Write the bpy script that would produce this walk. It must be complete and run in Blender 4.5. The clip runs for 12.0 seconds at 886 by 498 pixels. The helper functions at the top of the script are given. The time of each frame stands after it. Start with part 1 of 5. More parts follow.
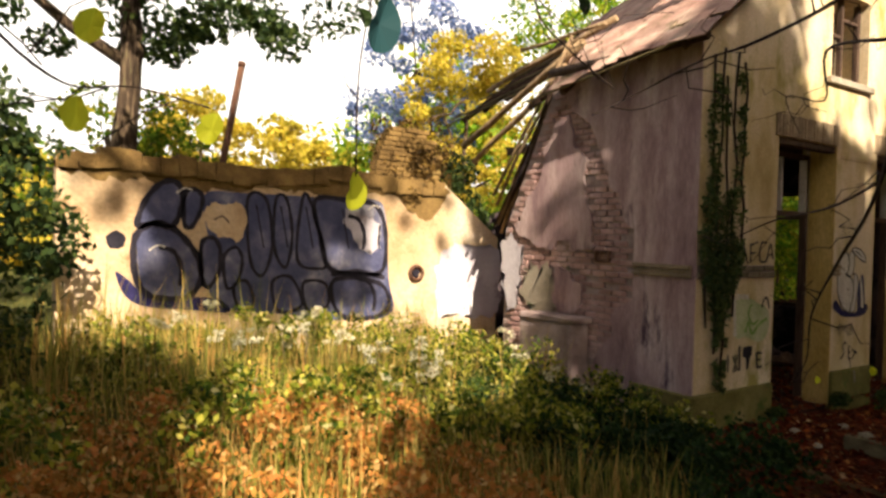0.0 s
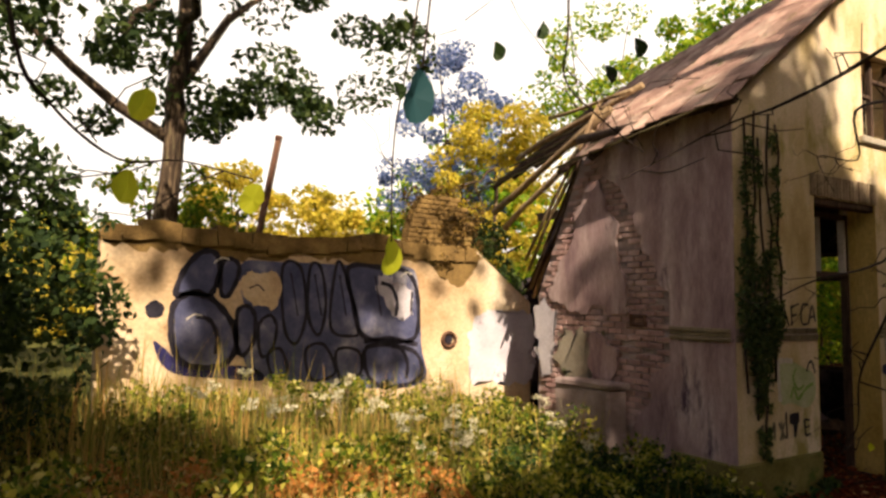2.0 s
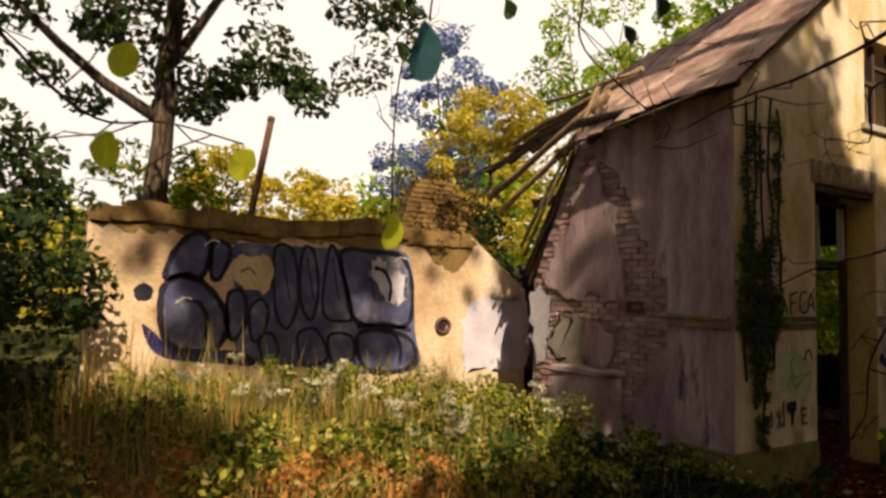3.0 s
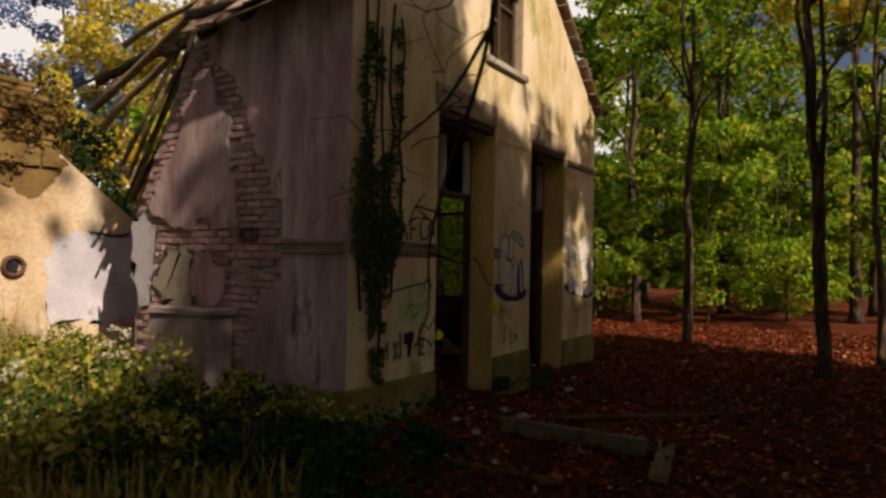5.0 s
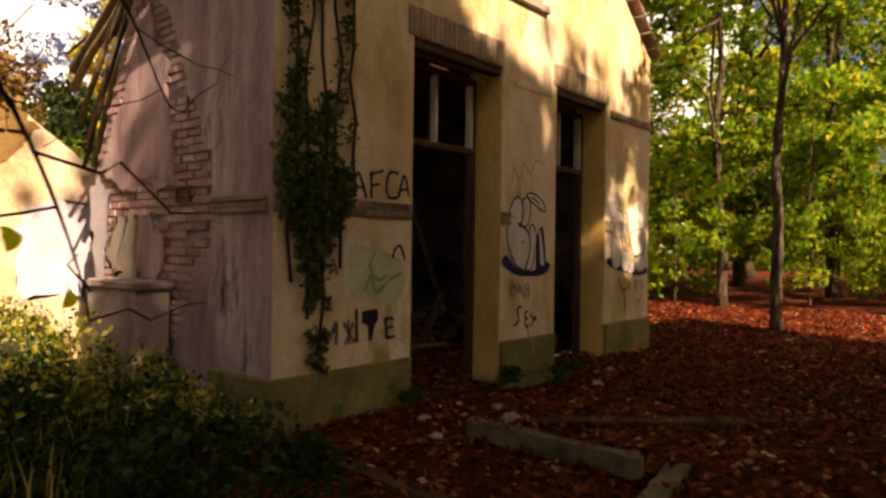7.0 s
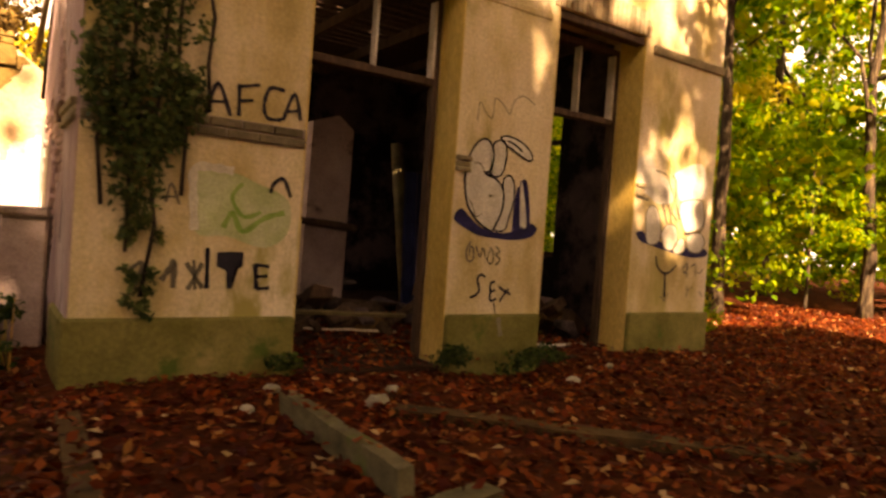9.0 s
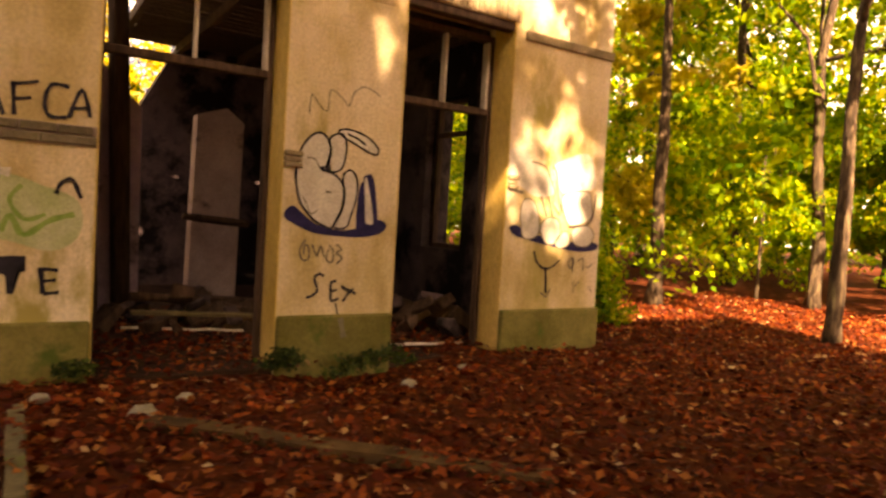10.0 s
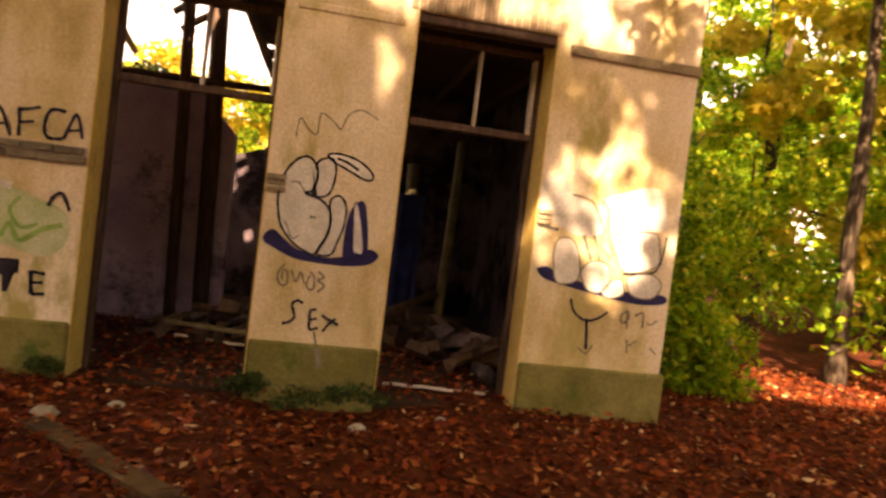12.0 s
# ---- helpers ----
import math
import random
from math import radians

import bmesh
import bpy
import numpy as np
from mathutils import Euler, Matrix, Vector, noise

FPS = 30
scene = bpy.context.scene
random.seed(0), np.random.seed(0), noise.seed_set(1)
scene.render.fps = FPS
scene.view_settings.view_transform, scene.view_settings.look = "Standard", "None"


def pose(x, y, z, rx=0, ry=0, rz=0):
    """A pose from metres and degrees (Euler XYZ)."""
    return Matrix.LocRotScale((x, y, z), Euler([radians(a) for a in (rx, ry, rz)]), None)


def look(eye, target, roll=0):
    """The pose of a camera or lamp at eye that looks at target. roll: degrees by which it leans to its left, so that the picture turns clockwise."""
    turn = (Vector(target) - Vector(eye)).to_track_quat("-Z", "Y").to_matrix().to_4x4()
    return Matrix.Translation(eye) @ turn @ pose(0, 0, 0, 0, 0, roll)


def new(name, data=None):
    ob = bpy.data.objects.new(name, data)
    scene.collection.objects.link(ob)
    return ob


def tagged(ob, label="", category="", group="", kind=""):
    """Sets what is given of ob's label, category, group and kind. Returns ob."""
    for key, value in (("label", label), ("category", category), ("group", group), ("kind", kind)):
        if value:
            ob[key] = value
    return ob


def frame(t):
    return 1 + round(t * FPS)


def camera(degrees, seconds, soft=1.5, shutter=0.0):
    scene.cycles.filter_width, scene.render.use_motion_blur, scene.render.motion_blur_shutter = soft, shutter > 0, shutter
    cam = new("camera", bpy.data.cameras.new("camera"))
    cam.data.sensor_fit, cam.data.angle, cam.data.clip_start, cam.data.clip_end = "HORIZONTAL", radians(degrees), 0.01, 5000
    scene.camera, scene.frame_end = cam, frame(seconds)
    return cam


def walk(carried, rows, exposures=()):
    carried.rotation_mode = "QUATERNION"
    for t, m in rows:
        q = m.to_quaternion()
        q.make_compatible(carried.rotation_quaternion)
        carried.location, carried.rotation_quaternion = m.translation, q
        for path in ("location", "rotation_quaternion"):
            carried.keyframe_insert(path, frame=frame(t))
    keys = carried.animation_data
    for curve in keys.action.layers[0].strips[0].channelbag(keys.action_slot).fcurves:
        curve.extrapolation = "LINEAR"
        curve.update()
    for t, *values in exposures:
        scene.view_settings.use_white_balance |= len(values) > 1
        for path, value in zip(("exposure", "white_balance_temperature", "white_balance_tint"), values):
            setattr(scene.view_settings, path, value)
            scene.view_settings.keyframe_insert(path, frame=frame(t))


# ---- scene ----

cam = camera(67, 12.0, soft=2.7, shutter=0.25)
PATH = [
    (0, (-6.367, -4.498, 2.139), (-5.25, -2.84, 2.099), 1.5),
    (0.5, (-6.382, -4.541, 2.149), (-5.346, -2.834, 2.255), 0.5),
    (1, (-6.391, -4.557, 2.122), (-5.374, -2.841, 2.261), 1.0),
    (1.5, (-6.381, -4.525, 2.113), (-5.357, -2.811, 2.24), 0.3),
    (2, (-6.389, -4.514, 2.128), (-5.357, -2.808, 2.285), 0.8),
    (2.5, (-6.36, -4.497, 2.125), (-5.331, -2.787, 2.257), 1.0),
    (2.7, (-6.358, -4.472, 2.126), (-5.339, -2.756, 2.264), 1.7),
    (4.3, (-5.714, -3.803, 1.704), (-4.32, -2.37, 1.656), -2.4),
    (4.5, (-5.485, -3.854, 1.7), (-4.022, -2.49, 1.708), -1.0),
    (5, (-4.87, -4.074, 1.668), (-3.173, -3.018, 1.71), 1.1),
    (5.5, (-4.455, -4.116, 1.583), (-2.788, -3.013, 1.646), -2.0),
    (6, (-4.025, -4.102, 1.53), (-2.444, -2.88, 1.626), 0.4),
    (6.5, (-3.562, -4.178, 1.526), (-1.985, -2.948, 1.483), 1.3),
    (7, (-3.013, -4.316, 1.497), (-1.499, -3.009, 1.488), 0.8),
    (7.2, (-2.797, -4.37, 1.488), (-1.326, -3.017, 1.416), 0.7),
    (8.8, (-0.754, -4.772, 1.167), (0.402, -3.14, 1.159), 3.3),
    (9, (-0.471, -4.868, 1.163), (0.663, -3.221, 1.12), 4.1),
    (9.5, (0.207, -5.223, 1.26), (1.471, -3.675, 1.186), 3.8),
    (10, (1.001, -5.558, 1.357), (2.091, -3.883, 1.273), 3.5),
    (10.5, (1.793, -5.897, 1.431), (3.05, -4.342, 1.371), 8.1),
    (11, (2.492, -5.994, 1.511), (3.583, -4.318, 1.461), 10.0),
    (11.5, (3.028, -5.841, 1.583), (3.755, -3.979, 1.53), 8.0),
    (12, (3.445, -5.892, 1.573), (3.809, -3.926, 1.518), 7.0),
]
EXPO = [(0, 1.45, 6400, 17), (1.2, 1.3, 6500, 18), (2.7, 0.72, 6700, 20), (4.3, 0.15, 6500, 20), (5.3, 0.35, 6300, 22), (7.0, 1.32, 7700, 31), (9.0, 2.38, 10800, 33), (10.5, 2.95, 10800, 35), (12, 2.9, 8600, 34)]
walk(cam, [(t, look(eye, target, roll)) for t, eye, target, roll in PATH], EXPO)

# ---- daylight ----
SUN = Vector((-0.22, -0.76, 0.65)).normalized()
world = bpy.data.worlds.new("sky")
scene.world = world
world.use_nodes = True
wt = world.node_tree
sky = wt.nodes.new("ShaderNodeTexSky")
sky.sky_type, sky.sun_disc = "NISHITA", False
sky.sun_elevation = math.asin(SUN.z)
sky.sun_rotation = math.atan2(SUN.x, SUN.y)
sky.dust_density = 6.0
wt.nodes["Background"].inputs["Strength"].default_value = 0.05
wt.links.new(sky.outputs[0], wt.nodes["Background"].inputs["Color"])
sun = new("sun", bpy.data.lights.new("sun", "SUN"))
sun.data.energy, sun.data.angle, sun.data.color = 5.0, radians(0.6), (1.0, 0.88, 0.68)
sun.matrix_world = look(SUN * 40, (0, 0, 0))


# ---- materials ----
def shader(name):
    m = bpy.data.materials.new(name)
    m.use_nodes = True
    nt = m.node_tree
    return m, nt, nt.nodes["Principled BSDF"]


def noise_tex(nt, scale, detail=5.0, rough=0.6, stretch=(1, 1, 1)):
    geo = nt.nodes.new("ShaderNodeNewGeometry")
    mp = nt.nodes.new("ShaderNodeMapping")
    mp.inputs["Scale"].default_value = stretch
    nt.links.new(geo.outputs["Position"], mp.inputs["Vector"])
    n = nt.nodes.new("ShaderNodeTexNoise")
    n.inputs["Scale"].default_value, n.inputs["Detail"].default_value, n.inputs["Roughness"].default_value = scale, detail, rough
    nt.links.new(mp.outputs[0], n.inputs["Vector"])
    return n.outputs["Fac"]


def ramp(nt, fac, stops):
    r = nt.nodes.new("ShaderNodeValToRGB")
    el = r.color_ramp.elements
    el[0].position, el[0].color = stops[0][0], (*stops[0][1], 1)
    el[1].position, el[1].color = stops[-1][0], (*stops[-1][1], 1)
    for p, c in stops[1:-1]:
        e = el.new(p)
        e.color = (*c, 1)
    nt.links.new(fac, r.inputs[0])
    return r.outputs[0]


def mix(nt, fac, a, b, mode="MIX"):
    m = nt.nodes.new("ShaderNodeMix")
    m.data_type, m.blend_type = "RGBA", mode
    for sock, v in ((m.inputs[0], fac), (m.inputs[6], a), (m.inputs[7], b)):
        if isinstance(v, (int, float)):
            sock.default_value = v
        elif isinstance(v, tuple):
            sock.default_value = (*v, 1)
        else:
            nt.links.new(v, sock)
    return m.outputs[2]


def mat(name, stops, scale=1.2, fine=35, rough=0.88, bump=0.35, stain=None, stain_scale=1.0, stain_at=0.58, stretch=(1, 1, 1), vary=0.0, metal=0.0, grain_stretch=None):
    """Base colour from a broad noise, a fine grain over it, an optional stain of its own shape, and relief."""
    m, nt, p = shader(name)
    col = ramp(nt, noise_tex(nt, scale, 6, 0.62, stretch), stops)
    grain = noise_tex(nt, fine, 4, 0.65, grain_stretch or stretch)
    g = ramp(nt, grain, [(0.25, (0.62, 0.62, 0.62)), (0.7, (1.1, 1.1, 1.1))])
    col = mix(nt, 0.8, col, g, "MULTIPLY")
    if stain:
        f = ramp(nt, noise_tex(nt, stain_scale, 7, 0.7, stretch), [(stain_at, (0, 0, 0)), (stain_at + 0.1, (1, 1, 1))])
        col = mix(nt, f, col, stain)
    if vary:
        info = nt.nodes.new("ShaderNodeObjectInfo")
        v = ramp(nt, info.outputs["Random"], [(0, (1 - vary,) * 3), (1, (1 + vary,) * 3)])
        col = mix(nt, 1.0, col, v, "MULTIPLY")
    nt.links.new(col, p.inputs["Base Color"])
    p.inputs["Roughness"].default_value, p.inputs["Metallic"].default_value = rough, metal
    p.inputs["Specular IOR Level"].default_value = 0.12
    b = nt.nodes.new("ShaderNodeBump")
    b.inputs["Strength"].default_value, b.inputs["Distance"].default_value = bump, 0.02
    nt.links.new(grain, b.inputs["Height"])
    nt.links.new(b.outputs[0], p.inputs["Normal"])
    return m


def leaf_mat(name, stops, through_light=0.5):
    """Leaves: each its own tint, half of the light passing through."""
    m, nt, p = shader(name)
    geo = nt.nodes.new("ShaderNodeNewGeometry")
    col = ramp(nt, geo.outputs["Random Per Island"], stops)
    col = mix(nt, 0.7, col, ramp(nt, noise_tex(nt, 0.9, 3), [(0.3, (0.45, 0.5, 0.45)), (0.7, (1.25, 1.2, 1.1))]), "MULTIPLY")
    nt.links.new(col, p.inputs["Base Color"])
    p.inputs["Roughness"].default_value = 0.55
    p.inputs["Specular IOR Level"].default_value = 0.1
    t = nt.nodes.new("ShaderNodeBsdfTranslucent")
    nt.links.new(col, t.inputs["Color"])
    mx = nt.nodes.new("ShaderNodeMixShader")
    mx.inputs[0].default_value = through_light
    nt.links.new(p.outputs[0], mx.inputs[1])
    nt.links.new(t.outputs[0], mx.inputs[2])
    nt.links.new(mx.outputs[0], nt.nodes["Material Output"].inputs["Surface"])
    return m


PLASTER = mat("weathered_plaster", [(0.3, (0.35, 0.25, 0.09)), (0.42, (0.53, 0.4, 0.19)), (0.52, (0.66, 0.52, 0.32)), (0.7, (0.78, 0.65, 0.47))], 1.1, 38, stain=(0.34, 0.28, 0.09), stain_scale=1.3, stain_at=0.55, stretch=(1.1, 1.1, 0.5), grain_stretch=(1, 1, 0.85))
# pink plaster; the west side's shade is put into its purple-dark stain
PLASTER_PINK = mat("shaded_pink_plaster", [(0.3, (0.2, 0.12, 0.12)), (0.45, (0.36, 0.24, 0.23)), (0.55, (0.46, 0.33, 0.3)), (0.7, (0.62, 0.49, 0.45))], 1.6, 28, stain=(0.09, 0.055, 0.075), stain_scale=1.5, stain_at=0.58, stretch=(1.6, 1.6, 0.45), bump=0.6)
GREENLINE = mat("green_spray_paint", [(0.3, (0.16, 0.3, 0.06)), (0.7, (0.3, 0.42, 0.12))], 6, 50, rough=0.65, bump=0.15)
PLINTH = mat("mossy_plinth_render", [(0.3, (0.1, 0.09, 0.02)), (0.55, (0.19, 0.16, 0.05)), (0.75, (0.28, 0.22, 0.09))], 1.8, 30, stain=(0.07, 0.1, 0.02), stain_scale=2.5, stain_at=0.56)
JAMB = mat("yellow_ochre_jamb", [(0.3, (0.56, 0.37, 0.09)), (0.7, (0.74, 0.53, 0.19))], 2.5, 40, stain=(0.14, 0.09, 0.04), stain_scale=3, stain_at=0.62, stretch=(1, 1, 0.4))
MOULD = mat("stained_moulding", [(0.3, (0.16, 0.12, 0.07)), (0.7, (0.36, 0.28, 0.17))], 3, 40, bump=0.5)
BRICK = mat("pink_brick", [(0.3, (0.3, 0.17, 0.15)), (0.5, (0.44, 0.28, 0.24)), (0.7, (0.55, 0.4, 0.36))], 2.2, 45, vary=0.22, bump=0.6, stain=(0.12, 0.09, 0.1), stain_scale=1.4, stain_at=0.6)
MORTAR = mat("crumbling_mortar", [(0.3, (0.24, 0.17, 0.15)), (0.7, (0.46, 0.36, 0.32))], 3, 50, bump=0.8)
OLDWALL = mat("sunlit_garden_wall_render", [(0.3, (0.36, 0.22, 0.1)), (0.5, (0.58, 0.42, 0.24)), (0.7, (0.72, 0.58, 0.4))], 1.0, 26, stain=(0.2, 0.12, 0.05), stain_scale=1.1, stain_at=0.6)
COPING = mat("earthy_wall_coping", [(0.3, (0.1, 0.06, 0.02)), (0.6, (0.24, 0.15, 0.05)), (0.8, (0.3, 0.24, 0.08))], 2.5, 30, bump=0.9)
WHITEWASH = mat("flaking_whitewash", [(0.3, (0.45, 0.4, 0.42)), (0.7, (0.66, 0.62, 0.62))], 2, 40, stain=(0.26, 0.2, 0.2), stain_scale=2.2, stain_at=0.58)
CONCRETE = mat("pale_concrete", [(0.3, (0.24, 0.2, 0.14)), (0.7, (0.46, 0.4, 0.3))], 2.4, 45, stain=(0.1, 0.12, 0.04), stain_scale=2.4, stain_at=0.6)
WOOD_DARK = mat("rotten_dark_wood", [(0.3, (0.035, 0.022, 0.016)), (0.7, (0.12, 0.075, 0.05))], 5, 50, stretch=(4, 4, 0.6))
WOOD_GREY = mat("grey_weathered_wood", [(0.3, (0.07, 0.06, 0.03)), (0.7, (0.24, 0.19, 0.1))], 4, 50, stain=(0.1, 0.12, 0.03), stain_scale=3, stain_at=0.58)
WOOD_BROWN = mat("damp_brown_wood", [(0.3, (0.05, 0.028, 0.012)), (0.6, (0.13, 0.075, 0.03)), (0.78, (0.24, 0.165, 0.08))], 4, 50, bump=0.8, stain=(0.04, 0.025, 0.012), stain_scale=3, stain_at=0.55)
# sunlight on the slipped roof timbers is put into this lighter tan
WOOD_TAN = mat("sunlit_tan_lath", [(0.3, (0.16, 0.1, 0.05)), (0.7, (0.42, 0.3, 0.17))], 4, 50, stretch=(3, 3, 0.6))
WOOD_PALE = mat("flaked_white_window_paint", [(0.3, (0.4, 0.34, 0.28)), (0.7, (0.66, 0.6, 0.52))], 5, 60)
TILE = mat("mossy_roof_tile", [(0.3, (0.2, 0.11, 0.085)), (0.5, (0.4, 0.25, 0.19)), (0.75, (0.54, 0.42, 0.32))], 2.5, 35, vary=0.3, stain=(0.1, 0.1, 0.03), stain_scale=2, stain_at=0.58)
# the gloom of the rooms is put into this plaster's base and dark blotches
INNER = mat("unlit_room_plaster", [(0.3, (0.06, 0.043, 0.045)), (0.7, (0.13, 0.095, 0.1))], 1.6, 40, stain=(0.012, 0.009, 0.009), stain_scale=0.9, stain_at=0.45)
PALE_INNER = mat("grimy_pink_whitewash", [(0.3, (0.26, 0.19, 0.18)), (0.7, (0.48, 0.38, 0.36))], 1.8, 40, stain=(0.09, 0.06, 0.055), stain_scale=1.7, stain_at=0.57)
LILAC = mat("damp_lilac_plaster", [(0.3, (0.22, 0.16, 0.23)), (0.5, (0.38, 0.29, 0.38)), (0.7, (0.5, 0.41, 0.48))], 1.4, 40, stain=(0.07, 0.05, 0.06), stain_scale=1.1, stain_at=0.56)
# floor colour darkened to carry the shade indoors
EARTH = mat("unlit_room_earth", [(0.3, (0.02, 0.01, 0.006)), (0.7, (0.07, 0.035, 0.02))], 4, 40, bump=0.9)
BARK = mat("ridged_bark", [(0.3, (0.02, 0.014, 0.01)), (0.5, (0.07, 0.048, 0.03)), (0.7, (0.22, 0.155, 0.09))], 6, 40, bump=1.0, stretch=(3, 3, 0.5), stain=(0.09, 0.11, 0.04), stain_scale=3, stain_at=0.6)
TWIG = mat("thin_dark_twig", [(0.3, (0.02, 0.013, 0.012)), (0.7, (0.06, 0.04, 0.03))], 8, 60)
IRON = mat("rusty_iron", [(0.3, (0.06, 0.03, 0.02)), (0.7, (0.16, 0.08, 0.045))], 8, 60, rough=0.7)
INK = mat("black_spray_paint", [(0.3, (0.012, 0.011, 0.016)), (0.7, (0.035, 0.03, 0.04))], 6, 50, rough=0.6, bump=0.15)
NAVY = mat("navy_spray_paint", [(0.3, (0.012, 0.011, 0.045)), (0.7, (0.035, 0.03, 0.1))], 6, 50, rough=0.6, bump=0.15)
GREYBLUE = mat("grey_blue_spray_paint", [(0.3, (0.045, 0.05, 0.1)), (0.5, (0.09, 0.095, 0.16)), (0.6, (0.15, 0.15, 0.21)), (0.72, (0.36, 0.34, 0.36))], 2.2, 40, rough=0.65, bump=0.15)
OFFWHITE = mat("off_white_spray_paint", [(0.3, (0.5, 0.44, 0.34)), (0.7, (0.72, 0.66, 0.54))], 4, 50, rough=0.65, bump=0.15)
GREENPAINT = mat("faded_green_spray_paint", [(0.3, (0.3, 0.36, 0.14)), (0.5, (0.46, 0.48, 0.26)), (0.7, (0.56, 0.54, 0.36))], 3, 50, rough=0.7, bump=0.2)
FADEINK = mat("faded_grey_spray_paint", [(0.3, (0.12, 0.1, 0.07)), (0.7, (0.24, 0.2, 0.14))], 6, 50, rough=0.7, bump=0.15)

LEAF_GREEN = leaf_mat("beech_leaf_green", [(0.0, (0.06, 0.13, 0.01)), (0.45, (0.14, 0.24, 0.015)), (0.8, (0.3, 0.34, 0.025)), (1.0, (0.5, 0.4, 0.035))], 0.6)
# lit copy of the green beech leaf: sunlight put into a brighter colour
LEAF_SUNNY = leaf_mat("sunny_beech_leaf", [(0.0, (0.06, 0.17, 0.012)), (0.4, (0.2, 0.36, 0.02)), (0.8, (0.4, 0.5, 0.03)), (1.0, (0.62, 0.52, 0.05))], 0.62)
WEED = leaf_mat("rank_weed_leaf", [(0.0, (0.02, 0.05, 0.008)), (0.35, (0.1, 0.15, 0.014)), (0.65, (0.34, 0.34, 0.035)), (0.9, (0.58, 0.5, 0.09)), (1.0, (0.7, 0.62, 0.3))], 0.45)
CREEPER = leaf_mat("brown_creeper_leaf", [(0.0, (0.03, 0.018, 0.006)), (0.6, (0.1, 0.06, 0.018)), (1.0, (0.3, 0.19, 0.05))], 0.3)
LEAF_DARK = leaf_mat("dark_evergreen_leaf", [(0.0, (0.018, 0.035, 0.012)), (0.6, (0.045, 0.075, 0.02)), (1.0, (0.09, 0.12, 0.03))], 0.35)
LEAF_YELLOW = leaf_mat("autumn_yellow_leaf", [(0.0, (0.36, 0.32, 0.03)), (0.5, (0.62, 0.5, 0.05)), (1.0, (0.74, 0.58, 0.1))], 0.55)
# distance haze painted into the leaf colour as grey-blue
LEAF_HAZE = leaf_mat("haze_tinted_leaf", [(0.0, (0.08, 0.13, 0.26)), (0.6, (0.16, 0.23, 0.46)), (1.0, (0.34, 0.4, 0.68))], 0.5)
# hanging leaves: shade put into the teal colour, sunlight into the lime
LEAF_TEAL = leaf_mat("shaded_teal_leaf", [(0.0, (0.02, 0.07, 0.08)), (1.0, (0.05, 0.13, 0.15))], 0.4)
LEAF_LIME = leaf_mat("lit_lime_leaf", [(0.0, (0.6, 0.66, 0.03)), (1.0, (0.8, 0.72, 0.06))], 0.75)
IVY = leaf_mat("ivy_leaf", [(0.0, (0.03, 0.055, 0.02)), (0.6, (0.075, 0.11, 0.035)), (1.0, (0.15, 0.17, 0.06))], 0.25)
BRAMBLE = leaf_mat("bramble_leaf", [(0.0, (0.008, 0.024, 0.006)), (0.6, (0.025, 0.055, 0.012)), (1.0, (0.06, 0.09, 0.02))], 0.25)
GRASS = leaf_mat("dry_and_green_grass", [(0.0, (0.12, 0.15, 0.025)), (0.45, (0.3, 0.28, 0.06)), (0.75, (0.55, 0.4, 0.12)), (1.0, (0.6, 0.3, 0.09))], 0.45)
LITTER = leaf_mat("fallen_beech_leaf", [(0.0, (0.05, 0.007, 0.003)), (0.5, (0.14, 0.022, 0.006)), (0.85, (0.27, 0.06, 0.015)), (0.96, (0.4, 0.16, 0.05)), (1.0, (0.6, 0.4, 0.22))], 0.15)
PETAL = leaf_mat("pale_seed_head", [(0.0, (0.55, 0.5, 0.32)), (1.0, (0.78, 0.74, 0.56))], 0.4)


def ground_mat():
    m, nt, p = shader("forest_soil")
    soil = ramp(nt, noise_tex(nt, 5, 8, 0.75), [(0.3, (0.025, 0.008, 0.004)), (0.5, (0.08, 0.02, 0.008)), (0.68, (0.16, 0.045, 0.015)), (0.8, (0.24, 0.12, 0.06))])
    turf = ramp(nt, noise_tex(nt, 3, 8, 0.75), [(0.3, (0.03, 0.035, 0.01)), (0.55, (0.1, 0.1, 0.025)), (0.75, (0.2, 0.13, 0.04))])
    geo = nt.nodes.new("ShaderNodeNewGeometry")
    sep = nt.nodes.new("ShaderNodeSeparateXYZ")
    nt.links.new(geo.outputs["Position"], sep.inputs[0])
    mr = nt.nodes.new("ShaderNodeMapRange")
    mr.inputs[1].default_value, mr.inputs[2].default_value, mr.inputs[3].default_value, mr.inputs[4].default_value = -2.5, 0.0, 0.0, 1.0
    nt.links.new(sep.outputs["X"], mr.inputs[0])
    nt.links.new(mix(nt, mr.outputs[0], turf, soil), p.inputs["Base Color"])
    p.inputs["Roughness"].default_value = 0.95
    p.inputs["Specular IOR Level"].default_value = 0.05
    b = nt.nodes.new("ShaderNodeBump")
    b.inputs["Strength"].default_value, b.inputs["Distance"].default_value = 0.9, 0.05
    nt.links.new(noise_tex(nt, 14, 7, 0.7), b.inputs["Height"])
    nt.links.new(b.outputs[0], p.inputs["Normal"])
    return m


SOIL = ground_mat()


# ---- mesh helpers ----
def part(name, bm, material, parent=None, label=""):
    me = bpy.data.meshes.new(name)
    bm.to_mesh(me)
    bm.free()
    me.materials.append(material)
    ob = new(name, me)
    ob.parent = parent
    if label:
        ob["label"] = label
    return ob


def mesh_object(name, verts, faces, material, parent=None):
    me = bpy.data.meshes.new(name)
    me.from_pydata(verts, [], faces)
    me.materials.append(material)
    ob = new(name, me)
    ob.parent = parent
    return ob


